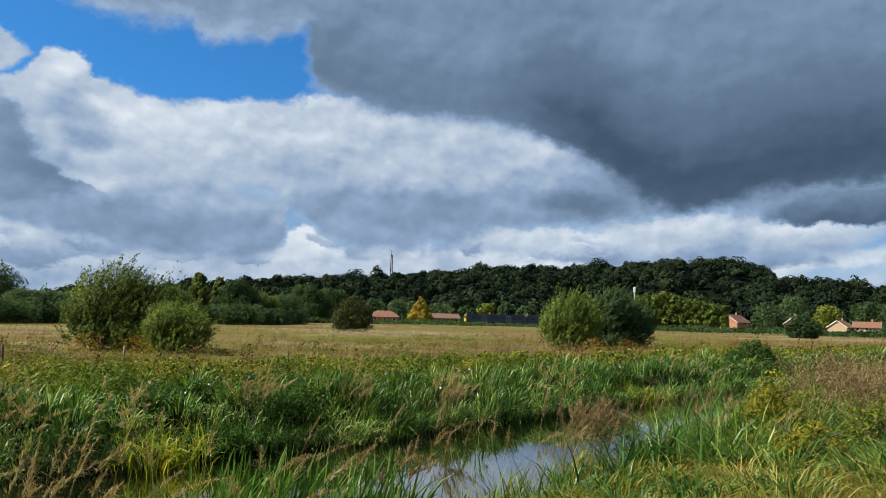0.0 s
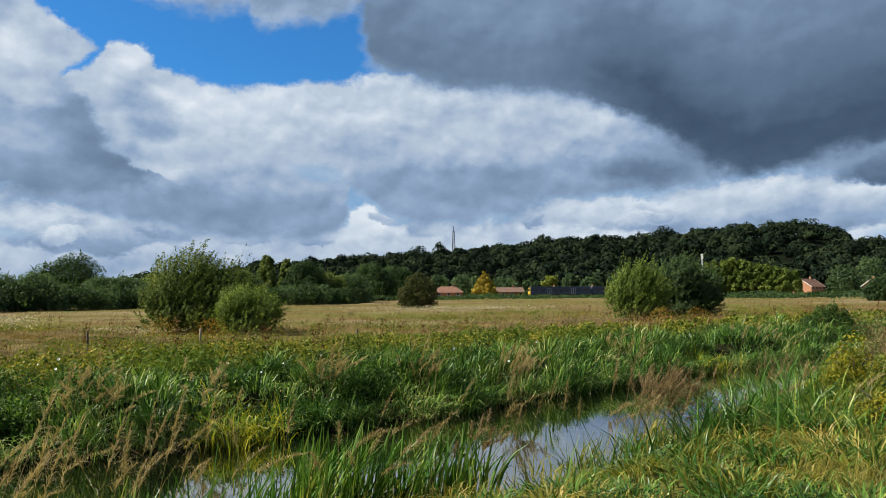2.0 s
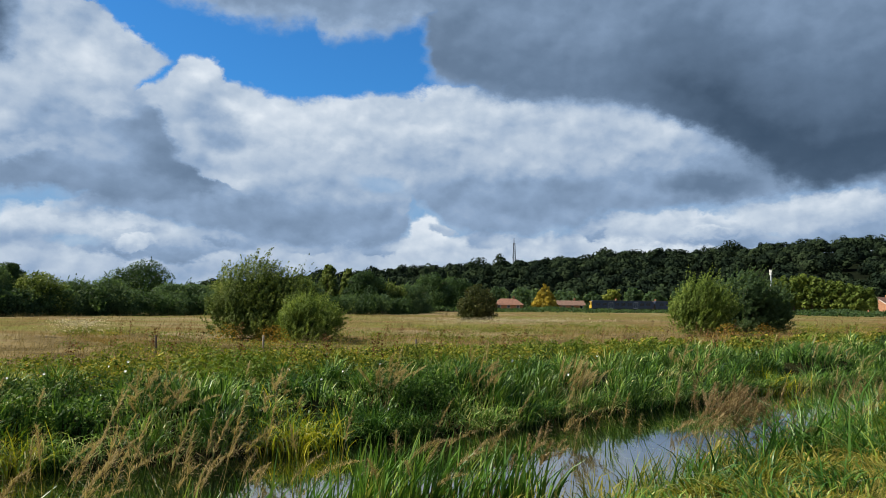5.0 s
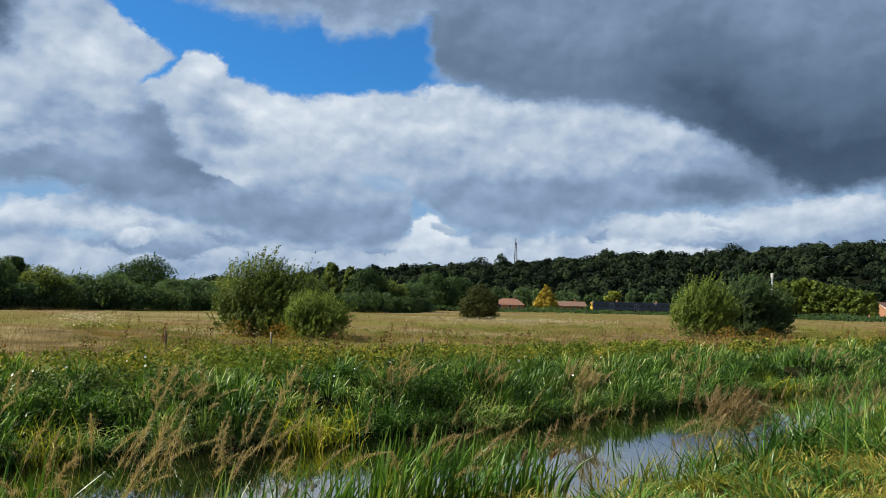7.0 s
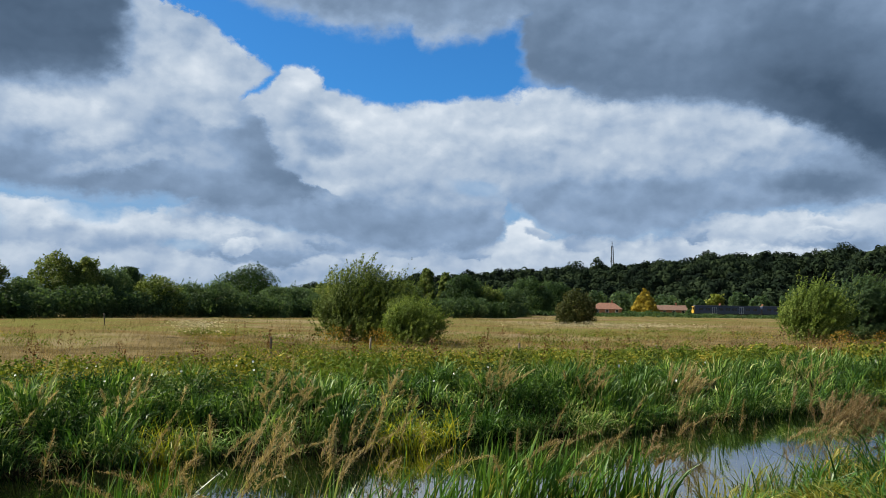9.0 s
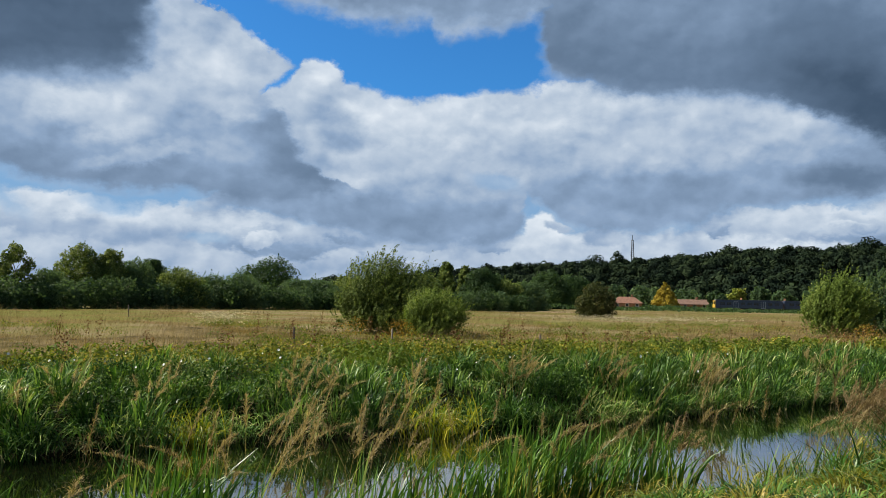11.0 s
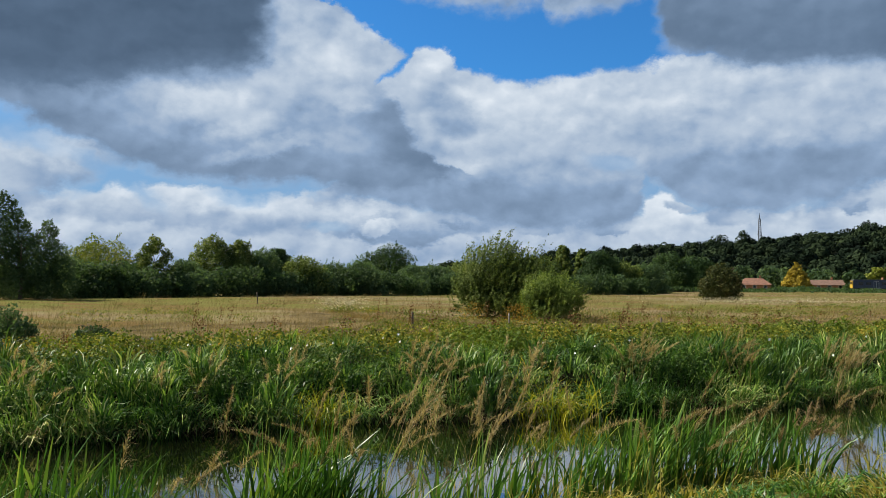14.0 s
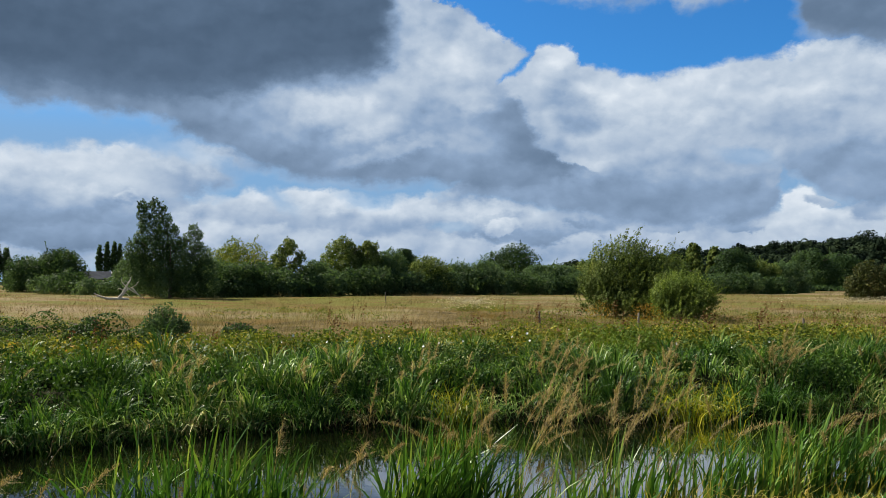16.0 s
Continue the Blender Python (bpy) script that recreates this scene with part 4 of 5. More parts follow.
def tussocks(rng, centre, rad, foot, top, each, width, lean, drift=0.8):
    """Hummocks of arching leaves: they start up the stems of each hummock and bend outwards and with the wind."""
    n = len(centre) * each
    who = np.repeat(np.arange(len(centre)), each)
    a, r = rng.uniform(0, 2 * np.pi, n), np.sqrt(rng.random(n))
    p = centre[who] + np.stack([np.cos(a), np.sin(a)], 1) * (r * rad[who])[:, None]
    ground = np.maximum(ground_height(p), foot)
    crest = top[who] - 0.22 * r ** 2
    room = np.maximum(0.12, crest - ground)
    h = np.minimum(room, rng.uniform(0.25, 0.65, n)) * rng.uniform(0.75, 1.15, n)
    z = ground + np.maximum(0, room - h * 0.85) * rng.random(n) ** 0.6
    out = np.arctan2(np.sin(a) * r + drift * 0.5 * math.sin(WIND), np.cos(a) * r + drift * 0.5 * math.cos(WIND)) + rng.normal(0, 0.6, n)
    return blades(rng, np.column_stack([p, z]), h, width * rng.uniform(0.6, 1.35, n), rng.uniform(0.25, lean, n), out, 2)


def make_far_reeds():
    rng = np.random.default_rng(20)
    pieces = []
    for s0, s1, count, each, fat in ((S_FAR[2] - 4, S_FAR[10], 880, 80, 0.98), (S_FAR[10], S_FAR[13] + 10, 380, 56, 1.5)):
        s, off = rng.uniform(s0, s1, count), -0.15 + 3.4 * rng.random(count)
        c = beside(FAR, s, off)
        top = np.interp(off, (-0.2, 0.3, 1.0, 3.3), (0.06, 0.28, 0.46, 0.46)) + rng.normal(0, 0.17, count) + (lumpy(c, 1.1) - 0.5) * 0.62
        pieces.append(tussocks(rng, c, rng.uniform(0.16, 0.40, count), -0.6, top, each, 0.031 * fat, 1.5, 0.45))
    # a skirt of leaves hanging to the water
    n = 9000
    p = beside(FAR, rng.uniform(S_FAR[2] - 4, S_FAR[12], n), rng.uniform(-0.35, 0.25, n))
    z = np.maximum(ground_height(p), -0.58) + rng.uniform(0, 0.35, n)
    pieces.append(blades(rng, np.column_stack([p, z]), rng.uniform(0.2, 0.5, n), rng.uniform(0.012, 0.024, n), rng.uniform(0.9, 2.2, n), rng.normal(-0.9, 0.7, n), 3))
    v, f = join(pieces)
    tagged(sheet("far_bank_reeds", v, f, REED), "dense dark green reed grass along the far bank", "reeds", kind="stuff")


def make_herbs():
    rng = np.random.default_rng(21)
    pieces = []
    for s0, s1, count, each, size in ((S_FAR[2] - 6, S_FAR[10], 1000, 135, 0.037), (S_FAR[10], S_FAR[13] + 25, 700, 70, 0.070)):
        off = 2.6 + 7.4 * rng.random(count) ** 1.15
        c = beside(FAR, rng.uniform(s0, s1, count), off)
        top = ground_height(c) + np.interp(off, (2.6, 4, 7, 10.0), (0.46, 0.52, 0.46, 0.28)) * np.minimum(1.45, np.exp(rng.normal(0, 0.24, count)))
        who = np.repeat(np.arange(count), each)
        n = len(who)
        d = rng.normal(size=(n, 3))
        d[:, 2] = np.abs(d[:, 2])
        d /= np.linalg.norm(d, axis=1)[:, None]
        rad = rng.uniform(0.25, 0.55, count)[who]
        at = np.column_stack([c[who] + d[:, :2] * rad[:, None], top[who] - 0.34 + d[:, 2] * 0.34 - 0.25 * rng.random(n) ** 3])
        pieces.append(leaves(rng, at, size * 1.15 * rng.uniform(0.5, 1.5, n), 1.6, 0.0, d, 0.6, 3))
    v, f = join(pieces)
    tagged(sheet("bank_herbs", v, f, HERB), "olive and golden leafy weeds behind the reeds", "weeds", kind="stuff")


def make_nettles():
    """Leafy dark plants standing among the reeds, and dead leaves along the waterline."""
    rng = np.random.default_rng(47)
    pieces = []
    count, each = 780, 110
    s = rng.uniform(S_FAR[2] - 3, S_FAR[12], count)
    off = 0.2 + 2.7 * rng.random(count)
    c = beside(FAR, s, off)
    keep = lumpy(c, 0.5, 2.0) + rng.normal(0, 0.12, count) > np.interp(s, (S_FAR[4], S_FAR[7]), (0.22, 0.56))
    c, off = c[keep], off[keep]
    top = np.interp(off, (0.0, 0.5, 1.2, 3.0), (0.18, 0.42, 0.56, 0.60)) * rng.uniform(0.8, 1.2, len(c))
    who = np.repeat(np.arange(len(c)), each)
    n = len(who)
    d = rng.normal(size=(n, 3))
    d /= np.linalg.norm(d, axis=1)[:, None]
    rad = rng.uniform(0.22, 0.5, len(c))[who]
    at = np.column_stack([c[who] + d[:, :2] * rad[:, None], top[who] - 0.32 + d[:, 2] * 0.30])
    pieces.append(leaves(rng, at, rng.uniform(0.022, 0.050, n), 1.5, 0.3, d))
    v, f = join(pieces)
    tagged(sheet("bank_nettles", v, f, NETTLE), "dark green leafy nettles among the far reeds", "weeds", kind="stuff")
    n = 2600
    p = beside(FAR, rng.uniform(S_FAR[2] - 3, S_FAR[11], n), rng.uniform(-0.35, 0.15, n))
    keep = lumpy(p, 0.9, 5.0) > 0.35
    p = p[keep]
    n = len(p)
    z = np.maximum(ground_height(p), -0.58) + rng.uniform(0.0, 0.22, n)
    v, f = blades(rng, np.column_stack([p, z]), rng.uniform(0.15, 0.45, n), rng.uniform(0.008, 0.016, n), rng.uniform(1.2, 2.6, n), rng.uniform(0, 6.3, n), 3)
    tagged(sheet("dead_reed_leaves", v, f, PLUME), "dead straw-coloured reed leaves along the far waterline", "reeds", kind="stuff")
    # a low bank of brambles at the meadow's edge
    n = 9000
    t = rng.random(n)
    hump = rng.normal(size=(n, 3))
    hump /= np.linalg.norm(hump, axis=1)[:, None]
    k = np.floor(t * 12)
    cx, cy = -26.0 + 9.2 * (k + 0.5) / 12, 9.9 + 1.7 * (k + 0.5) / 12
    high = 0.64 + 0.22 * np.sin(k * 2.3)
    at = np.column_stack([cx + hump[:, 0] * 0.75, cy + hump[:, 1] * 0.6, 0.05 + np.abs(hump[:, 2]) * high])
    v, f = leaves(rng, at, rng.uniform(0.03, 0.065, n), 1.3, 0.0, hump)
    tagged(sheet("bramble_bank", v, f, NETTLE), "low dark green bramble bank at the meadow's edge", "brambles", kind="stuff")


def make_meadow():
    rng = np.random.default_rng(22)
    pieces = []
    # tall grass next to the bank
    count = 100000
    s, off = rng.uniform(S_FAR[1], S_FAR[13] + 20, count), 4.5 + 30 * rng.random(count) ** 1.6
    p = beside(FAR, s, off)
    root = np.column_stack([p, ground_height(p)])
    h = (0.30 + 0.42 * lumpy(p, 0.5, 1.0)) * rng.uniform(0.45, 1.25, count) * np.interp(off, (8, 16, 34), (1.0, 0.75, 0.55))
    pieces.append(blades(rng, root, h, rng.uniform(0.007, 0.014, count) * np.interp(off, (8, 34), (0.8, 1.3)), rng.uniform(0.1, 1.0, count), WIND + rng.normal(0, 0.9, count), 1))
    v, f = join(pieces)
    tagged(sheet("tall_grass", v, f, TALL), "tall brown seeding grass behind the bank weeds", "grass", kind="stuff")
    pieces = []
    # the open field, thinner and wider blades farther out
    def field(count, near, far):
        az, r = rng.uniform(-42, 70, count), near * (far / near) ** rng.random(count)
        p = np.stack([-np.sin(np.radians(az)) * r, np.cos(np.radians(az)) * r], 1)
        keep = across(FAR, p) > 9
        return p[keep], r[keep]

    p, r = field(60000, 22, 200)
    h = (0.12 + 0.30 * lumpy(p, 0.25, 4.0)) * rng.uniform(0.4, 1.4, len(p)) * np.interp(r, (25, 60), (1.1, 0.8))
    pieces.append(blades(rng, np.column_stack([p, ground_height(p)]), h, 0.00022 * r * rng.uniform(0.7, 1.6, len(p)) + 0.004, rng.uniform(0.4, 1.2, len(p)), WIND + rng.normal(0, 0.9, len(p)), 1))
    # tufts of longer grass
    c, r = field(5200, 22, 190)
    each = 15
    who = np.repeat(np.arange(len(c)), each)
    n = len(who)
    size = np.exp(rng.normal(0, 0.45, len(c)))
    p = c[who] + rng.normal(0, 1, (n, 2)) * (0.24 * size * np.interp(r, (22, 120), (0.8, 2.2)))[who][:, None]
    h = (0.34 * size)[who] * rng.uniform(0.5, 1.3, n)
    pieces.append(blades(rng, np.column_stack([p, ground_height(p)]), np.minimum(h, 0.9), 0.00030 * r[who] * rng.uniform(0.7, 1.6, n) + 0.004, rng.uniform(0.3, 1.1, n), WIND + rng.normal(0, 0.9, n), 1))
    v, f = join(pieces)
    tagged(sheet("meadow_grass", v, f, STRAW), "dry golden long grass over the meadow", "grass", kind="stuff")


def make_meadow_weeds():
    """Low green weeds in drifts through the near meadow."""
    rng = np.random.default_rng(29)
    count, each = 1900, 60
    c = beside(FAR, rng.uniform(S_FAR[1], S_FAR[13] + 10, count), 8.0 + 26 * rng.random(count) ** 1.3)
    c = c[lumpy(c * np.array([0.5, 1.4]), 0.28, 2.0) + rng.normal(0, 0.10, count) > 0.50]
    who = np.repeat(np.arange(len(c)), each)
    n = len(who)
    d = rng.normal(size=(n, 3))
    d[:, 2] = np.abs(d[:, 2])
    d /= np.linalg.norm(d, axis=1)[:, None]
    wide, high = rng.uniform(0.3, 0.8, len(c)), rng.uniform(0.14, 0.36, len(c))
    p = c[who] + d[:, :2] * wide[who][:, None]
    at = np.column_stack([p, ground_height(p) + 0.05 + d[:, 2] * high[who]])
    v, f = leaves(rng, at, rng.uniform(0.022, 0.055, n), 2.2, 0.0, d, 0.7, 3)
    tagged(sheet("meadow_weeds", v, f, HERB), "low olive-green weeds in drifts through the grass", "weeds", kind="stuff")


def make_docks():
    """Rusty seed heads of dock among the grass."""
    rng = np.random.default_rng(23)
    pieces = []
    for i in range(300):
        s, off = rng.uniform(S_FAR[1] + 4, S_FAR[13] + 10), 4.0 + 22 * rng.random() ** 1.4
        p = beside(FAR, np.array([s]), np.array([off]))
        if lumpy(p, 0.35, 6.0)[0] < 0.42:
            continue
        g, h = float(ground_height(p)[0]), rng.uniform(0.6, 1.05)
        k = 34
        t = rng.uniform(0.4, 1.0, k)
        at = np.column_stack([p[0, 0] + rng.normal(0, 0.05, k) + 0.10 * t, p[0, 1] + rng.normal(0, 0.05, k), g + h * t])
        pieces.append(leaves(rng, at, rng.uniform(0.025, 0.055, k), 1.4))
        pieces.append(blades(rng, np.array([[p[0, 0], p[0, 1], g]]), np.array([h]), np.array([0.02]), np.array([0.15]), np.array([0.0]), 2))
    v, f = join(pieces)
    tagged(sheet("dock_stalks", v, f, RUST), "rust-brown dried dock seed stalks in the grass", "weeds", kind="stuff")


# clumps at the near water's edge: azimuth, distance, radius, number of leaves, height of the tips
SEDGES = [(61, 6.4, 0.4, 80, 0.50), (57, 6.2, 0.35, 110, 0.62), (53, 6.3, 0.35, 90, 0.50), (50, 6.4, 0.35, 80, 0.42), (40.5, 6.2, 0.3, 110, 0.60), (37.8, 6.4, 0.35, 140, 0.62), (34.5, 6.5, 0.3, 44, 0.46), (30.5, 6.6, 0.35, 26, 0.36), (27, 7.0, 0.4, 26, 0.32), (23.5, 7.4, 0.35, 36, 0.36), (19, 7.6, 0.5, 60, 0.38), (15, 8.0, 0.45, 110, 0.42), (11.5, 8.4, 0.45, 140, 0.48), (8, 8.8, 0.45, 100, 0.42), (3.5, 9.2, 0.5, 110, 0.36)]


def make_near_reeds():
    rng = np.random.default_rng(24)
    pieces = []
    for az, d, rad, count, tip in SEDGES:
        x, y = place(az, d)
        count = int(count * 1.05)
        a, r = rng.uniform(0, 6.28, count), rad * np.sqrt(rng.random(count))
        p = np.stack([x + np.cos(a) * r, y + np.sin(a) * r], 1)
        foot = np.maximum(ground_height(p), -0.6)
        h = (tip - foot) * rng.uniform(0.55, 1.15, count)
        pieces.append(blades(rng, np.column_stack([p, foot]), h, rng.uniform(0.020, 0.046, count), rng.uniform(0.05, 0.65, count), WIND + rng.normal(0, 0.9, count), 5))
    v, f = join(pieces)
    tagged(sheet("near_bank_reeds", v, f, IRIS), "green sword-shaped sedge leaves at the near water's edge", "reeds", kind="stuff")


def make_withered_sedge():
    """Thin brown and yellow stalks along the near water's edge."""
    rng = np.random.default_rng(34)
    n = 620
    p = beside(NEAR, rng.uniform(S_NEAR[2] - 2, S_NEAR[6], n), rng.uniform(-0.6, 0.5, n))
    foot = np.maximum(ground_height(p), -0.6)
    v, f = blades(rng, np.column_stack([p, foot]), (0.22 - foot) * rng.uniform(0.5, 1.3, n), rng.uniform(0.005, 0.013, n), rng.uniform(0.1, 0.8, n), WIND + rng.normal(0, 0.9, n), 4)
    tagged(sheet("withered_sedge", v, f, BANK), "thin yellow-brown sedge stalks at the near water's edge", "sedge", kind="stuff")


def make_bank_grass():
    rng = np.random.default_rng(25)
    pieces = []
    for s0, s1, n0, n1, count, each, fat in ((S_NEAR[4], S_NEAR[10], -5.5, 0.3, 340, 76, 1.5), (S_NEAR[10], S_NEAR[11] + 10, -6.0, 0.3, 260, 50, 1.7), (S_NEAR[5], S_NEAR[10], -14, -5.5, 200, 40, 1.0), (S_NEAR[1], S_NEAR[5], -4, -0.3, 110, 40, 1.4)):
        s, off = rng.uniform(s0, s1, count), rng.uniform(n0, n1, count)
        c = beside(NEAR, s, off)
        free = ~((c[:, 0] > 2.8) & (c[:, 1] < 9.2))
        c, s, off = c[free], s[free], off[free]
        count = len(c)
        top = 0.04 + rng.uniform(0.12, 0.5, count) * np.interp(off, (-9, -4.5, -2.5, -0.5, 0.5), (0.2, 0.45, 1.0, 0.9, 0.35)) * np.interp(s, (S_NEAR[4] - 3, S_NEAR[5], S_NEAR[6], S_NEAR[8]), (0.0, 0.3, 0.9, 1.1)) - np.interp(s, (S_NEAR[4] - 3, S_NEAR[5]), (0.14, 0.0))
        pieces.append(tussocks(rng, c, rng.uniform(0.2, 0.5, count), -0.6, top, each, 0.013 * fat, 1.6))
    # the mown strip of path
    n = 16000
    p = np.stack([rng.uniform(2.8, 9, n), rng.uniform(6.2, 9.6, n)], 1)
    p = p[across(NEAR, p) < -1.2]
    n = len(p)
    z = ground_height(p)
    pieces.append(blades(rng, np.column_stack([p, z]), rng.uniform(0.08, 0.26, n), rng.uniform(0.005, 0.011, n), rng.uniform(0.2, 1.4, n), rng.uniform(0, 6.3, n), 1))
    # worn grass on the path itself
    n = 8000
    p = rng.uniform(-5, 5.5, (n, 2))
    p = p[across(NEAR, p) < -0.5]
    n = len(p)
    pieces.append(blades(rng, np.column_stack([p, ground_height(p)]), rng.uniform(0.05, 0.16, n), rng.uniform(0.006, 0.012, n), rng.uniform(0.2, 1.4, n), rng.uniform(0, 6.3, n), 1))
    # arching tussocks between the path and the water
    green = []
    for i in range(680):
        x, y = rng.uniform(-3.2, 9.5), rng.uniform(4.9, 16.5)
        if across(NEAR, np.array([[x, y]]))[0] > -0.2 or (x > 3.0 and y < 8.2) or x * x + y * y < 27:
            continue
        k, rad = 84, rng.uniform(0.12, 0.3)
        p = np.stack([x + rng.normal(0, rad, k), y + rng.normal(0, rad, k)], 1)
        h = float(np.interp(x, (0.5, 3, 5), (0.34, 0.52, 0.74)) * np.interp(y, (5.0, 6.8, 8.5, 11), (0.45, 0.58, 0.75, 1.0))) * rng.uniform(0.6, 1.25) * rng.uniform(0.5, 1.15, k)
        out = np.arctan2(p[:, 1] - y, p[:, 0] - x) + rng.normal(0, 0.5, k)
        tuft = blades(rng, np.column_stack([p, ground_height(p)]), h, rng.uniform(0.010, 0.026, k), rng.uniform(0.5, 1.9, k), out, 3)
        (green if rng.random() < 0.74 else pieces).append(tuft)
    v, f = join(green)
    tagged(sheet("bank_sedge", v, f, IRIS), "arching dark green sedge tufts on the near bank", "sedge", kind="stuff")
    v, f = join(pieces)
    tagged(sheet("bank_grass", v, f, BANK), "rough yellow-green tussock grass on the near bank", "grass", kind="stuff")


def plume(rng, x, y, z, h, lean, az, size=1.0):
    """A seed plume: a stem with a drooping loose head. Returns arrays for stem and head."""
    stem = blades(rng, np.array([[x, y, z]]), np.array([h]), np.array([0.005]), np.array([lean]), np.array([az]), 4)
    k = 96
    t = rng.uniform(0.70, 1.0, k)
    out, up = h * lean * t ** 1.8 * 0.75, h * (t - 0.42 * lean * t ** 2.4)
    at = np.column_stack([x + np.cos(az) * out, y + np.sin(az) * out, z + up])
    long = 0.080 * size * np.clip((1.08 - t) * 4.0, 0.25, 1)
    spray = blades(rng, at, long * rng.uniform(0.6, 1.3, k), np.full(k, 0.0040 * size), rng.uniform(0.5, 1.9, k), az + rng.normal(0, 1.0, k), 2)
    return stem, spray


# clumps of plumes: x, y, radius, number, height
NEAR_PLUMES = [(-4.1, 4.9, 0.5, 5, 1.35), (-3.5, 5.6, 0.60, 24, 1.55), (-2.9, 6.3, 0.5, 12, 1.4), (-2.9, 6.7, 0.4, 7, 1.3), (-4.6, 4.4, 0.5, 5, 1.25), (-1.6, 8.2, 0.9, 16, 1.2), (2.2, 12.0, 0.5, 20, 0.95), (0.5, 10.3, 1.0, 14, 1.1), (4.0, 13.4, 1.2, 26, 1.0), (5.8, 16.5, 1.2, 22, 1.0), (-5.8, 2.4, 0.6, 8, 1.1), (2.8, 10.6, 1.2, 14, 0.95)]
FAR_PLUMES = [(0.1, 16.9, 0.35, 40, 1.1), (-6.3, 11.9, 0.5, 30, 1.0), (-3.3, 14.4, 0.35, 24, 1.1), (-4.9, 13.1, 0.35, 16, 0.8), (-10.6, 7.2, 0.6, 14, 0.85), (-9.0, 9.2, 0.5, 10, 1.0), (3.0, 21.2, 0.5, 20, 1.05), (-1.6, 15.8, 0.35, 18, 1.1), (-8.1, 10.2, 0.5, 10, 1.0), (-11.6, 4.4, 0.7, 16, 0.8), (7.8, 26.5, 1.0, 22, 1.1)]


def make_plumes(name, spots, seed, label, size, mat=PLUME, lean=0.75):
    rng = np.random.default_rng(seed)
    pieces = []
    for cx, cy, rad, count, h in spots:
        for i in range(count):
            x, y = cx + rng.normal(0, rad * 0.55), cy + rng.normal(0, rad * 0.55)
            z = max(on_ground(x, y), -0.6)
            pieces += plume(rng, x, y, z, h * rng.uniform(0.7, 1.15) + max(0, -z) * 0.5, rng.uniform(0.15, lean), WIND + rng.normal(0, 0.7), size)
    v, f = join(pieces)
    tagged(sheet(name, v, f, mat), label, "reeds", kind="stuff")


def make_clump(name, x, y, rad, count, h, mat, label, lean=0.9, width=0.02, category="reeds"):
    rng = np.random.default_rng(int(abs(x * 100) + abs(y * 10)))
    p = np.stack([x + rng.normal(0, rad * 0.5, count), y + rng.normal(0, rad * 0.5, count)], 1)
    root = np.column_stack([p, np.maximum(ground_height(p), -0.58)])
    v, f = blades(rng, root, h * rng.uniform(0.5, 1.15, count), rng.uniform(0.6, 1.3, count) * width, rng.uniform(0.2, lean, count), rng.uniform(0, 6.3, count), 3)
    tagged(sheet(name, v, f, mat), label, category, kind="stuff")


def make_near_weeds():
    """Leafy weeds and dry stalks among the near bank's grass."""
    rng = np.random.default_rng(37)
    pieces, dry = [], []
    for i in range(240):
        off, s = rng.uniform(-4.5, -0.4), rng.uniform(S_NEAR[6] + 1, S_NEAR[10])
        c = beside(NEAR, np.array([s]), np.array([off]))
        g, h, k = float(ground_height(c)[0]), rng.uniform(0.35, 0.85), 110
        t = rng.random(k) ** 0.7
        at = np.column_stack([c[0, 0] + rng.normal(0, 0.16, k), c[0, 1] + rng.normal(0, 0.16, k), g + h * t])
        pieces.append(leaves(rng, at, rng.uniform(0.014, 0.034, k), 2.4))
        m = 10
        root = np.column_stack([c[0, 0] + rng.normal(0, 0.12, m), c[0, 1] + rng.normal(0, 0.12, m), np.full(m, g)])
        dry.append(blades(rng, root, h * rng.uniform(1.0, 1.8, m), np.full(m, 0.006), rng.uniform(0.1, 0.8, m), WIND + rng.normal(0, 0.8, m), 4))
    v, f = join(pieces)
    tagged(sheet("near_bank_weeds", v, f, HERB), "leafy olive and yellow weeds on the near bank", "weeds", kind="stuff")
    v, f = join(dry)
    tagged(sheet("dry_stalks", v, f, SEED), "dry tan stalks standing on the near bank", "weeds", kind="stuff")


def make_brown_bush(x, y, seed, grow):
    rng = np.random.default_rng(seed)
    foot = new("dried_bush")
    foot.location, foot.scale = (x, y, on_ground(x, y)), (grow, grow, grow)
    stems, heads = [], []
    for i in range(190):
        a, r = rng.uniform(0, 6.3), rng.uniform(0, 0.95)
        lean, h = rng.uniform(0.1, 0.5), rng.uniform(0.8, 1.35)
        stems.append(blades(rng, np.array([[math.cos(a) * r, math.sin(a) * r, 0]]), np.array([h]), np.array([0.014]), np.array([lean]), np.array([a]), 3))
        k = 46
        t = rng.uniform(0.3, 1.05, k)
        out = r + h * lean * t ** 1.8 * 0.75
        at = np.column_stack([math.cos(a) * out + rng.normal(0, 0.045, k), math.sin(a) * out + rng.normal(0, 0.045, k), h * (t - 0.42 * lean * t ** 2.4)])
        heads.append(leaves(rng, at, rng.uniform(0.012, 0.03, k), 1.8))
    v, f = join(stems)
    tagged(sheet("stem_mass", v, f, PLUME, foot), kind="stuff")
    v, f = join(heads)
    tagged(sheet("seed_mass", v, f, BROWN, foot), kind="stuff")
    tagged(foot, "dried reddish-brown weed bush on the near bank", "bush")


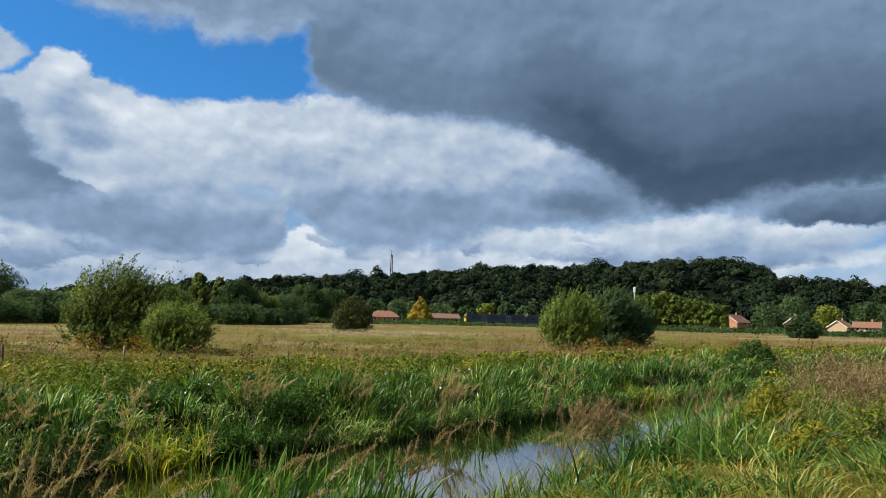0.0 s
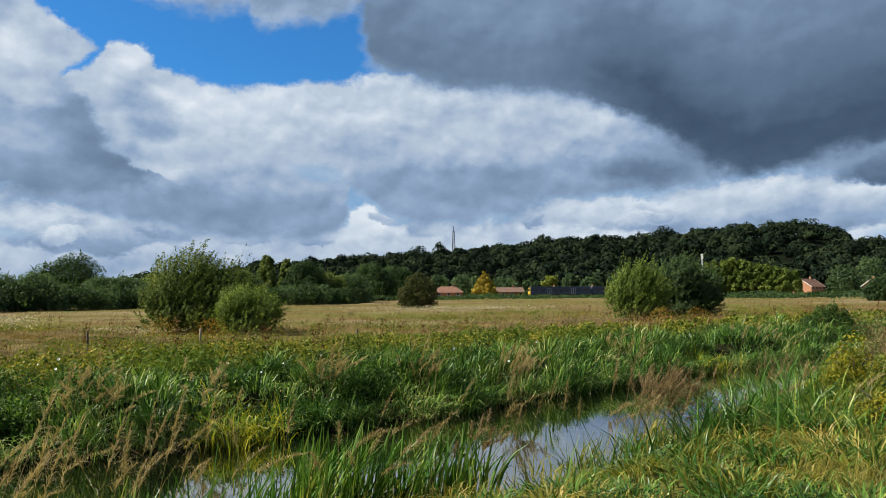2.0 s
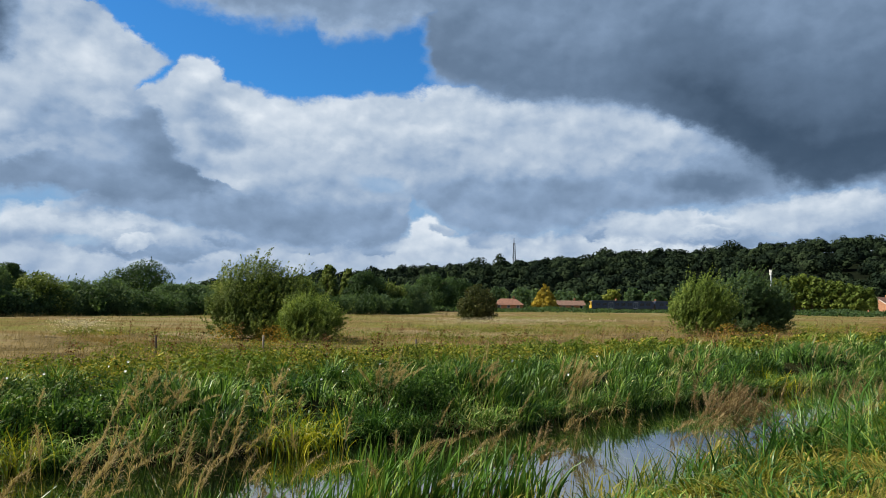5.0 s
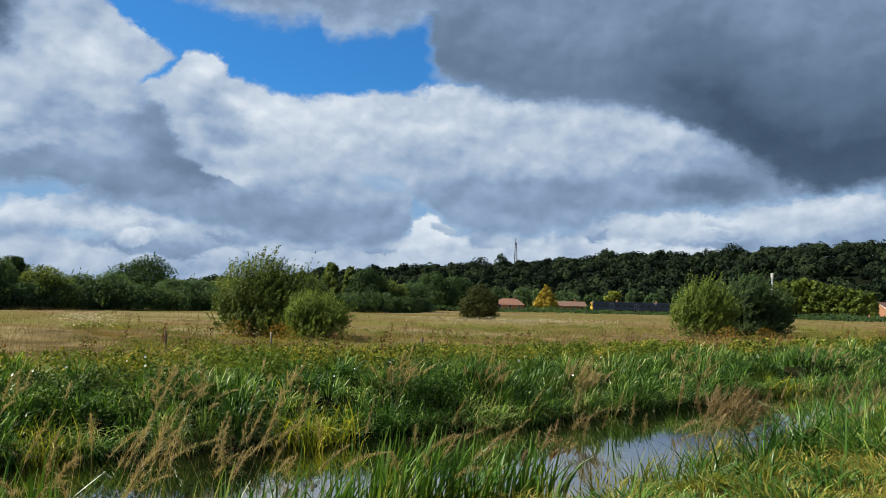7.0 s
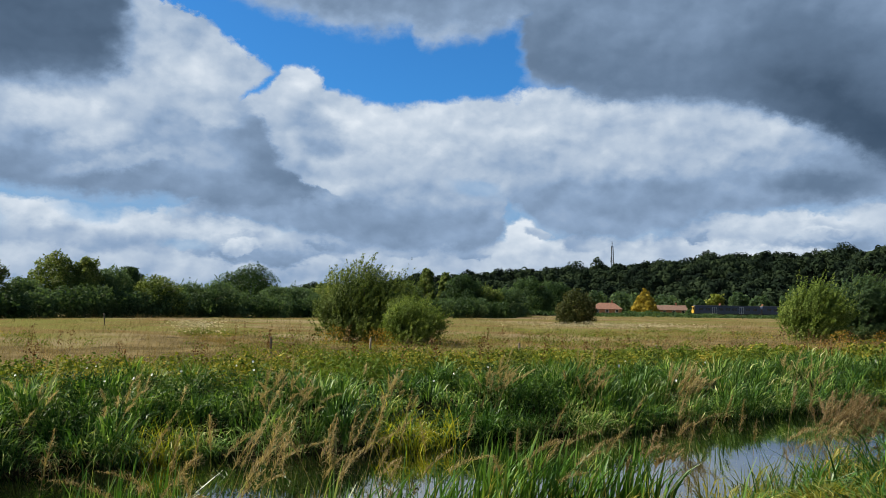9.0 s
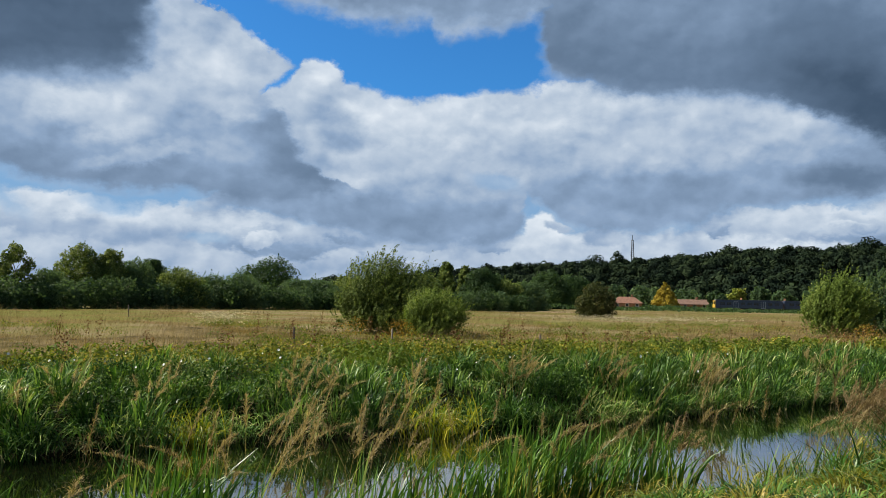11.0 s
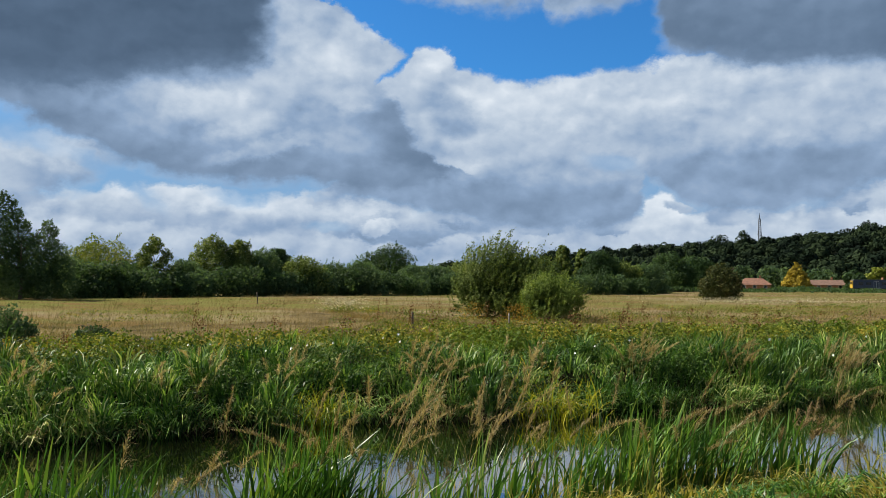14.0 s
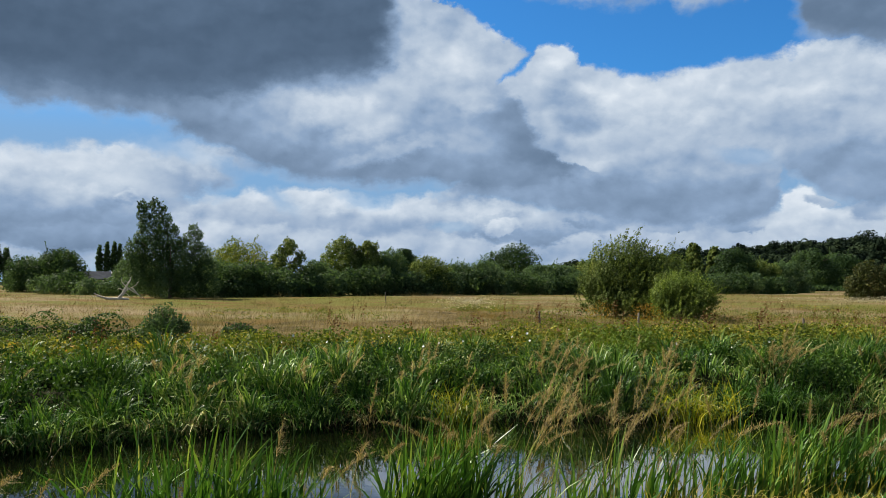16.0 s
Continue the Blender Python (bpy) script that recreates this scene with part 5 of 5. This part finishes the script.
def make_bindweed():
    """White funnel flowers scattered over the weeds."""
    rng = np.random.default_rng(33)
    bm = bmesh.new()
    rings = []
    for r, z in ((0.004, -0.04), (0.010, -0.015), (0.024, -0.002), (0.033, 0.004)):
        rings.append([bm.verts.new((math.cos(k * math.pi / 5) * r, math.sin(k * math.pi / 5) * r, z)) for k in range(10)])
    for a, b in zip(rings[:-1], rings[1:]):
        for k in range(10):
            bm.faces.new((a[k], a[(k + 1) % 10], b[(k + 1) % 10], b[k]))
    bm.faces.new(rings[0][::-1])
    first = tagged(part("bindweed_flower", bm, PETAL), "white bindweed flower on the bank weeds", "flower", "bindweed flowers")
    for i in range(52):
        s, off = rng.uniform(S_FAR[2], S_FAR[9]), rng.choice([rng.uniform(0.6, 2.0), rng.uniform(2.5, 6.0)])
        p = beside(FAR, np.array([s]), np.array([off]))
        z = float(ground_height(p)[0]) + (0.52 if off > 2.2 else 0.55) * rng.uniform(0.8, 1.1)
        m = Matrix.Translation((p[0, 0], p[0, 1], z)) @ look((0, 0, 0), (rng.normal() * 0.5, 1.0, -0.5)) @ Matrix.Scale(rng.uniform(0.5, 0.95), 4)
        if i == 0:
            first.matrix_world = m
        else:
            copy_thing(first, m)


make_far_reeds()
make_herbs()
make_nettles()
make_meadow()
make_meadow_weeds()
make_docks()
make_near_reeds()
make_withered_sedge()
make_bank_grass()
make_plumes("near_seed_plumes", NEAR_PLUMES, 26, "tan drooping seed plumes on the near bank", 1.25, PLUME, 0.8)
make_plumes("brown_seed_plumes", [(2.0, 11.9, 0.45, 56, 1.15), (2.5, 12.4, 0.4, 30, 1.0), (-0.4, 9.6, 0.3, 10, 0.8)], 28, "brown withered seed plumes at the near water's edge", 1.5, BROWN)
make_plumes("far_seed_plumes", FAR_PLUMES, 27, "tan dried seed plumes among the far reeds", 1.5, SEED)
make_clump("yellow_reed_clump", -4.25, 12.75, 0.7, 340, 0.78, YELLOW, "bright yellow fading reed clump at the far water's edge", 1.7, 0.02)
make_clump("yellow_reed_clump", -7.4, 10.2, 0.45, 160, 0.75, YELLOW, "bright yellow fading reed clump at the far water's edge", 1.7, 0.02)
make_clump("yellow_reed_clump", 5.5, 23.5, 0.7, 260, 0.8, YELLOW, "bright yellow fading reed clump at the far water's edge", 1.7, 0.02)
for x, y in ((8.2, 28.4), (9.0, 29.4), (7.4, 27.4)):
    make_clump("far_sedge_tussock", x, y, 0.8, 260, 0.8, REED, "arching green sedge tussock on the far bank", 1.5, 0.03)
for x, y, rad, count, h in ((2.6, 10.4, 0.5, 300, 1.1), (3.6, 11.6, 0.6, 340, 1.15), (4.5, 13.2, 0.6, 280, 1.1), (1.2, 9.4, 0.5, 180, 0.8), (3.4, 9.9, 0.5, 200, 0.85), (5.6, 15.2, 0.7, 240, 1.0), (4.8, 11.4, 0.6, 200, 0.8), (7.0, 17.9, 0.8, 200, 0.9), (2.0, 11.2, 0.4, 160, 0.8)):
    make_clump("sedge_tussock", x, y, rad, count, h, IRIS, "arching fresh green sedge tussock on the near bank", 1.5, 0.023)
make_near_weeds()
tree("yellow_weed", 5.0, 12.2, 1.15, 0.9, YELLOW_WEED, 61, "yellowing leafy weed bush on the near bank", "weed", 3400, 0.03, blobs=lobes(np.random.default_rng(5), 0.9, 0.8, 1.15, 14), sprigs=30, long=2.4)
tree("yellow_weed", 4.4, 12.2, 0.6, 0.7, YELLOW_WEED, 62, "yellowing leafy weed bush on the near bank", "weed", 1500, 0.03, blobs=lobes(np.random.default_rng(6), 0.7, 0.7, 0.6, 10), sprigs=20, long=2.4)
tree("yellow_weed", 4.7, 10.3, 0.7, 0.9, YELLOW_WEED, 64, "yellowing leafy weed bush on the near bank", "weed", 2200, 0.026, blobs=lobes(np.random.default_rng(8), 0.9, 0.8, 0.7, 12), sprigs=20, long=2.4)
tree("yellow_weed", 6.0, 11.4, 0.8, 1.1, HERB, 65, "olive leafy weed bush on the near bank", "weed", 2600, 0.03, blobs=lobes(np.random.default_rng(9), 1.1, 0.9, 0.8, 12), sprigs=24, long=2.4)
tree("yellow_weed", 6.4, 14.0, 0.8, 0.9, HERB, 63, "olive leafy weed bush on the near bank", "weed", 2200, 0.03, blobs=lobes(np.random.default_rng(7), 0.9, 0.8, 0.8, 12), sprigs=20, long=2.4)
make_brown_bush(8.6, 17.2, 31, 1.1)
make_brown_bush(8.3, 15.2, 32, 0.95)
make_bindweed()


# ---- railway, houses and masts ----
BLUE_PAINT = plain_material("train_paint", (0.026, 0.042, 0.085), 0.35, vary=0.2)
ROOF_GREY = plain_material("train_roof", (0.11, 0.12, 0.14), 0.6, vary=0.3)
YELLOW_PAINT = plain_material("yellow_paint", (0.38, 0.25, 0.03), 0.4, vary=0.1)
PALE_PAINT = plain_material("pale_paint", (0.40, 0.43, 0.48), 0.5, vary=0.1)
GLASS = plain_material("dark_window_glass", (0.010, 0.012, 0.016), 0.08, vary=0.1)
UNDER = plain_material("underframe_grime", (0.014, 0.013, 0.012), 0.8, vary=0.4)
BALLAST = plain_material("ballast_stone", (0.30, 0.28, 0.25), 0.95, vary=0.4, scale=2.0)
STEEL = plain_material("worn_steel", (0.35, 0.34, 0.33), 0.4, 0.6, 0.3)
GALV = plain_material("galvanised_steel", (0.10, 0.11, 0.125), 0.6, 0.0, 0.25)
WHITE = plain_material("white_paint", (0.78, 0.78, 0.76), 0.5, vary=0.12)
BRICK = plain_material("house_brick", (0.36, 0.18, 0.10), 0.9, vary=0.35, scale=2.0)
RENDER = plain_material("cream_render", (0.34, 0.25, 0.16), 0.85, vary=0.15)
TILE = plain_material("clay_roof_tile", (0.165, 0.080, 0.052), 0.85, vary=0.35, scale=1.5)
BROWN_TILE = plain_material("brown_roof_tile", (0.125, 0.072, 0.052), 0.85, vary=0.35, scale=1.5)
SLATE = plain_material("slate_roof", (0.030, 0.036, 0.048), 0.9, vary=0.3, scale=0.8, gloss=0.08)
WOOD = plain_material("weathered_post", (0.20, 0.17, 0.13), 0.9, vary=0.4, scale=8.0)

RAIL_AT, RAIL_TURN = Vector((7.9, 282.0, 0.0)), math.atan2(0.285, 0.958)


def make_track():
    bm = bmesh.new()
    box(bm, -330, 330, -2.6, 2.6, -0.1, 0.30, bevel=0.12)
    ob = part("railway_ballast", bm, BALLAST)
    ob.location, ob.rotation_euler = RAIL_AT, (0, 0, RAIL_TURN)
    tagged(ob, "straight pale stone ballast bed of the railway", "railway", kind="structure")
    for side in (-0.72, 0.72):
        bm = bmesh.new()
        box(bm, -330, 330, side - 0.035, side + 0.035, 0.30, 0.45)
        part("rail", bm, STEEL, ob)


def make_train():
    """Three coupled carriages; the front is at x = 0 and they trail to the right."""
    foot = new("train")
    foot.location, foot.rotation_euler = RAIL_AT, (0, 0, RAIL_TURN)
    tagged(foot, "dark blue three-carriage passenger train with a yellow cab front", "train")
    for c in range(3):
        x0 = c * 23.2
        bm = bmesh.new()
        box(bm, x0 + 0.2, x0 + 22.8, -1.36, 1.36, 1.0, 3.55, bevel=0.16)
        body = part("carriage", bm, BLUE_PAINT, foot, "dark blue carriage body")
        bm = bmesh.new()
        box(bm, x0 + 0.35, x0 + 22.6, -1.12, 1.12, 3.50, 3.80, bevel=0.14)
        part("roof", bm, ROOF_GREY, body, "grey carriage roof")
        bm = bmesh.new()
        box(bm, x0 + 0.8, x0 + 22.2, -1.15, 1.15, 0.62, 1.0)
        part("underframe", bm, UNDER, body)
        for bx in (3.2, 19.6):
            for wx in (-1.2, 1.2):
                for wy in (-0.78, 0.78):
                    bm = bmesh.new()
                    bmesh.ops.create_cone(bm, cap_ends=True, segments=16, radius1=0.42, radius2=0.42, depth=0.14, matrix=Matrix.Translation((x0 + bx + wx, wy, 0.85)) @ Matrix.Rotation(radians(90), 4, "X"))
                    part("wheel", bm, UNDER, body)
        for k in range(9):
            wx = 1.9 + k * 2.28
            if k in (2, 6):
                for y in (-1.375, 1.375):
                    bm = bmesh.new()
                    for a, b, z0, z1 in ((-0.78, -0.70, 1.05, 3.2), (-0.04, 0.04, 1.05, 3.2), (0.70, 0.78, 1.05, 3.2), (-0.78, 0.78, 3.16, 3.24), (-0.78, 0.78, 1.02, 1.10)):
                        box(bm, x0 + wx + 0.6 + a, x0 + wx + 0.6 + b, y - 0.03, y + 0.03, z0, z1)
                    part("door", bm, PALE_PAINT, body, "pale outlined sliding door")
                continue
            for y in (-1.365, 1.365):
                bm = bmesh.new()
                box(bm, x0 + wx - 0.15, x0 + wx + 1.35, y - 0.012, y + 0.012, 2.05, 2.95, bevel=0.008)
                part("window", bm, GLASS, body, "dark tinted window")
        if c == 0:
            bm = bmesh.new()
            box(bm, x0 + 0.04, x0 + 0.24, -1.30, 1.30, 1.05, 3.45, bevel=0.06)
            part("cab_front", bm, YELLOW_PAINT, body, "yellow cab front")
            for y in (-0.75, 0.75):
                bm = bmesh.new()
                box(bm, x0 + 0.015, x0 + 0.06, y - 0.45, y + 0.45, 2.25, 3.15, bevel=0.01)
                part("windscreen", bm, GLASS, body)


def house(az, d, turn, w, deep, eaves, ridge, wall_mat, roof_mat, hip=0.0, chimney=True, gable_windows=1):
    """A house: walls with gables, a tiled roof with overhang, windows, a chimney."""
    x, y = place(az, d)
    foot = new("house")
    foot.location, foot.rotation_euler = (x, y, on_ground(x, y)), (0, 0, radians(turn))
    tagged(foot, "low house with orange clay tiled roof among garden trees" if roof_mat is TILE else "low house with brown tiled roof among garden trees", "house")
    a, b = w / 2, deep / 2
    bm = bmesh.new()
    low = [bm.verts.new(v) for v in ((-a, -b, -0.3), (a, -b, -0.3), (a, b, -0.3), (-a, b, -0.3))]
    top = [bm.verts.new(v) for v in ((-a, -b, eaves), (a, -b, eaves), (a, b, eaves), (-a, b, eaves))]
    for i in range(4):
        bm.faces.new((low[i], low[(i + 1) % 4], top[(i + 1) % 4], top[i]))
    if not hip:
        for sx, i, j in ((-a, 3, 0), (a, 1, 2)):
            bm.faces.new((top[i], top[j], bm.verts.new((sx, 0, ridge - 0.15))))
    part("wall", bm, wall_mat, foot)
    bm = bmesh.new()
    o = 0.45
    for side in (-1, 1):
        e0, e1 = -a - o, a + o
        slope = (ridge - eaves) / b
        q = [(e0, side * (b + o), eaves - slope * o), (e1, side * (b + o), eaves - slope * o), (e1 - hip, 0, ridge), (e0 + hip, 0, ridge)]
        up = [bm.verts.new(v) for v in q]
        dn = [bm.verts.new((vx, vy, vz - 0.16)) for vx, vy, vz in q]
        bm.faces.new(up)
        bm.faces.new(dn[::-1])
        for i in range(4):
            bm.faces.new((up[i], up[(i + 1) % 4], dn[(i + 1) % 4], dn[i]))
        if hip:
            ex = side * (a + o)
            bm.faces.new([bm.verts.new(v) for v in ((ex, -b - o, eaves - slope * o), (ex, b + o, eaves - slope * o), (ex - side * hip, 0, ridge))])
    roof = part("roof", bm, roof_mat, foot)
    if not hip:
        for sx in (-a - o - 0.03, a + o + 0.03):
            bm = bmesh.new()
            for side in (-1, 1):
                slope = (ridge - eaves) / b
                q = [(sx, side * (b + o), eaves - slope * o - 0.25), (sx, side * (b + o), eaves - slope * o), (sx, 0, ridge), (sx, 0, ridge - 0.25)]
                vs = [bm.verts.new(v) for v in q] + [bm.verts.new((vx + 0.05, vy, vz)) for vx, vy, vz in q]
                for fc in ((0, 1, 2, 3), (7, 6, 5, 4), (0, 4, 5, 1), (1, 5, 6, 2), (2, 6, 7, 3), (3, 7, 4, 0)):
                    bm.faces.new([vs[i] for i in fc])
            part("barge_board", bm, WHITE, roof, "white barge board")
    if chimney:
        bm = bmesh.new()
        box(bm, a * 0.4 - 0.35, a * 0.4 + 0.35, -0.3, 0.3, ridge - 0.7, ridge + 0.9, bevel=0.04)
        part("chimney", bm, BRICK, roof, "brick chimney stack")
    for k in range(max(2, int(w / 3))):
        wx = -a + (k + 0.5) * w / max(2, int(w / 3))
        bm = bmesh.new()
        box(bm, wx - 0.6, wx + 0.6, -b - 0.05, -b + 0.02, eaves - 1.5, eaves - 0.4)
        win = part("window", bm, WHITE, foot, "white framed window")
        bm = bmesh.new()
        box(bm, wx - 0.5, wx + 0.5, -b - 0.07, -b - 0.04, eaves - 1.4, eaves - 0.5)
        part("pane", bm, GLASS, win)


def make_lattice():
    """The lattice tower on the hill's crest."""
    x, y = place(3.84, 800)
    base = on_ground(x, y)
    top = 1.75 + 800 * math.tan(radians(4.88)) - base
    foot = new("lattice_tower")
    foot.location = (x, y, base)
    tagged(foot, "slim steel lattice transmission tower rising above the hill wood", "tower")
    corner = [(math.cos(k * 2.094), math.sin(k * 2.094)) for k in range(3)]
    wide = lambda z: 2.1 - 1.3 * z / top
    for cx, cy in corner:
        v, f = tube([(cx * wide(z), cy * wide(z), z) for z in (-0.3, top * 0.5, top * 0.86)], [0.42, 0.36, 0.30], 6)
        sheet("leg", v, f, GALV, foot)
    n = 16
    for i in range(n):
        z0, z1 = top * 0.86 * i / n, top * 0.86 * (i + 1) / n
        for k in range(3):
            (ax, ay), (bx, by) = corner[k], corner[(k + 1) % 3]
            v, f = tube([(ax * wide(z0), ay * wide(z0), z0), (bx * wide(z1), by * wide(z1), z1)], [0.18, 0.18], 4)
            sheet("brace", v, f, GALV, foot)
    v, f = tube([(0, 0, top * 0.84), (0, 0, top)], [0.42, 0.30], 8)
    sheet("aerial", v, f, GALV, foot)
    for z, a in ((0.42, 0.5), (0.45, 2.4), (0.52, 4.2)):
        bm = bmesh.new()
        bmesh.ops.create_cone(bm, cap_ends=True, segments=14, radius1=0.8, radius2=0.7, depth=0.5, matrix=Matrix.Translation((math.cos(a) * 1.6, math.sin(a) * 1.6, top * z)) @ Matrix.Rotation(radians(90), 4, "X"))
        part("drum_aerial", bm, GALV, foot)


def make_monopole():
    x, y = place(-13.62, 320)
    foot = new("phone_mast")
    foot.location = (x, y, on_ground(x, y))
    tagged(foot, "pale grey telephone mast pole with white aerial boxes", "mast")
    v, f = tube([(0, 0, -0.2), (0, 0, 6), (0, 0, 15.2)], [0.36, 0.30, 0.24], 14)
    sheet("pole", v, f, PALE_PAINT, foot, smooth=True)
    for k in range(3):
        a = k * 2.094 + 0.4
        bm = bmesh.new()
        box(bm, -0.17, 0.17, -0.10, 0.10, 14.0, 16.0, bevel=0.04)
        ob = part("aerial_box", bm, WHITE, foot, "white aerial box")
        ob.location, ob.rotation_euler = (math.cos(a) * 0.38, math.sin(a) * 0.38, 0), (0, 0, a + math.pi / 2)
        v, f = tube([(0, 0, 14.6), (math.cos(a) * 0.5, math.sin(a) * 0.5, 14.6)], [0.06, 0.06], 6)
        sheet("bracket", v, f, GALV, foot)


def make_posts():
    rng = np.random.default_rng(41)
    for x, y, h, dark in ((-13.6, 25.2, 0.66, 1), (-10.7, 27.4, 0.62, 0), (-4.9, 26.4, 0.58, 1), (-0.5, 29.4, 0.60, 0), (-42.0, 51.5, 0.95, 1)):
        z = on_ground(x, y)
        lean = rng.normal(0, 0.04, 2)
        v, f = tube([(0, 0, -0.3), (lean[0] * h * 0.5, lean[1] * h * 0.5, h * 0.5), (lean[0] * h, lean[1] * h, h), (lean[0] * h, lean[1] * h, h + 0.01)], [0.042, 0.040, 0.038, 0.002], 8)
        ob = sheet("fence_post", v, f, BARK if dark else WOOD, smooth=False)
        ob.location = (x, y, z)
        tagged(ob, "dark weathered wooden fence post in long grass" if dark else "grey weathered wooden fence post in long grass", "fence post", "fence posts")


def make_dead_tree():
    rng = np.random.default_rng(43)
    x, y = place(57.5, 79)
    foot = new("fallen_dead_tree")
    foot.location = (x, y, on_ground(x, y))
    tagged(foot, "bleached bare dead tree lying at the field's edge", "dead tree")
    across_way = Vector((math.cos(radians(57.5)), math.sin(radians(57.5)), 0))

    def limb(name, pts, radii):
        v, f = tube([across_way * (a * 0.8) + Vector((0, 0, z * 0.72)) for a, z in pts], [r * 0.75 for r in radii], 6)
        sheet(name, v, f, DEADWOOD, foot, smooth=True)

    limb("trunk", [(-2.6, 0.9), (-2.0, 0.5), (-1.0, 0.15), (0.4, 0.15), (1.2, 0.1)], [0.06, 0.12, 0.17, 0.2, 0.15])
    limb("branch", [(0.0, 0.15), (0.5, 0.9), (0.8, 1.6), (1.3, 2.6), (1.4, 3.1)], [0.16, 0.13, 0.11, 0.08, 0.03])
    limb("branch", [(0.6, 1.2), (0.2, 1.5), (-0.1, 1.4)], [0.08, 0.06, 0.02])
    limb("branch", [(0.9, 1.7), (1.6, 1.1), (2.2, 0.7), (2.6, 0.2)], [0.09, 0.08, 0.06, 0.04])
    limb("branch", [(0.3, 0.6), (0.9, 0.9), (1.3, 0.4)], [0.08, 0.06, 0.04])
    limb("branch", [(-2.0, 0.5), (-2.5, 0.4), (-2.8, 0.6)], [0.08, 0.05, 0.02])
    limb("branch", [(0.2, 0.3), (0.9, 1.3), (1.9, 1.9), (2.2, 2.4)], [0.14, 0.11, 0.07, 0.03])
    limb("branch", [(1.5, 1.6), (2.1, 0.8), (2.9, 0.1)], [0.10, 0.09, 0.07])
    limb("branch", [(1.0, 1.6), (0.4, 2.3), (0.3, 2.9)], [0.08, 0.05, 0.02])
    limb("branch", [(1.1, 2.2), (0.8, 2.5), (0.6, 2.3)], [0.05, 0.04, 0.02])


def make_verge():
    """Scrub and brambles between the meadow and the railway."""
    rng = np.random.default_rng(45)
    count = 30000
    az = rng.uniform(-36, 14, count)
    d = np.interp(az, (-36, -26, -14, -6, 2, 14), (150, 165, 190, 215, 205, 190)) + rng.uniform(0, 55, count)
    p = np.stack([-np.sin(np.radians(az)) * d, np.cos(np.radians(az)) * d], 1)
    top = 0.25 + 1.0 * lumpy(p, 0.10, 1.0) ** 2 + 0.5 * lumpy(p, 0.5, 3.0) ** 2
    z = ground_height(p) + top * (1 - 0.7 * rng.random(count) ** 2)
    v, f = leaves(rng, np.column_stack([p, z]), rng.uniform(0.25, 0.6, count), 1.3)
    tagged(sheet("verge_scrub", v, f, OAK), "low dark green bramble scrub beside the railway", "scrub", kind="stuff")


def make_thistles():
    """Patches of pale thistle down."""
    rng = np.random.default_rng(46)
    pieces = []
    for x, y, rx, ry, count in ((-26.0, 39.5, 1.8, 1.0, 700), (-6.0, 62.0, 5.5, 5.0, 1100), (-1.0, 66.0, 5.0, 5.0, 600), (-22.0, 33.0, 2.0, 1.0, 160)):
        px, py = x + rng.normal(0, rx * 0.5, count), y + rng.normal(0, ry * 0.5, count)
        z = ground_height(np.stack([px, py], 1)) + rng.uniform(0.40, 0.75, count)
        pieces.append(leaves(rng, np.column_stack([px, py, z]), rng.uniform(0.04, 0.09, count), 1.1))
    v, f = join(pieces)
    tagged(sheet("thistle_down", v, f, DOWN), "pale grey thistle seed heads in the meadow", "thistles", kind="stuff")
    pieces = []
    for x, y, rx, ry, count in ((-11.6, 30.6, 0.9, 0.6, 520), (-14.6, 33.0, 0.9, 0.6, 240), (8.6, 45.0, 0.9, 0.8, 420), (10.6, 45.5, 0.8, 0.8, 300)):
        px, py = x + rng.normal(0, rx * 0.5, count), y + rng.normal(0, ry * 0.5, count)
        z = ground_height(np.stack([px, py], 1)) + rng.uniform(0.1, 0.95, count) * np.exp(-((px - x) / rx) ** 2)
        pieces.append(leaves(rng, np.column_stack([px, py, z]), rng.uniform(0.03, 0.06, count), 1.8))
    v, f = join(pieces)
    tagged(sheet("orange_weeds", v, f, ORANGE), "orange-brown seeding weeds below the willow bushes", "weeds", kind="stuff")


DOWN = leaf_material("thistle_down", [(0.0, (0.22, 0.19, 0.13)), (0.6, (0.38, 0.34, 0.27)), (1.0, (0.54, 0.50, 0.43))], 0.5, 0.3, 0.9)
ORANGE = leaf_material("orange_weed", [(0.0, (0.09, 0.055, 0.008)), (0.5, (0.20, 0.12, 0.02)), (1.0, (0.30, 0.21, 0.05))], 0.5, 0.3, 0.8)
make_track()
make_train()
house(4.25, 312, 8, 11.0, 8.0, 2.3, 4.5, BRICK, TILE, hip=3.0)
house(0.0, 322, 4, 14.0, 7.5, 2.3, 4.0, BRICK, BROWN_TILE)
house(-3.3, 318, 70, 9.0, 6.5, 2.2, 3.9, BRICK, TILE)
house(-5.5, 330, -6, 17.0, 8.0, 2.2, 3.9, BRICK, TILE, hip=2.0)
house(-20.2, 352, 48, 13.0, 8.0, 3.3, 6.2, BRICK, TILE)
house(-24.0, 345, 60, 9.0, 7.0, 3.2, 5.9, BRICK, TILE)
house(-26.7, 342, 45, 8.0, 7.0, 2.3, 4.7, RENDER, TILE)
house(-28.2, 345, -32, 9.0, 7.0, 2.4, 4.4, RENDER, TILE)
house(58.9, 172, 60, 6.0, 7.0, 2.4, 3.8, BRICK, SLATE, chimney=False)
make_lattice()
make_monopole()
make_posts()
make_dead_tree()
make_verge()
make_thistles()
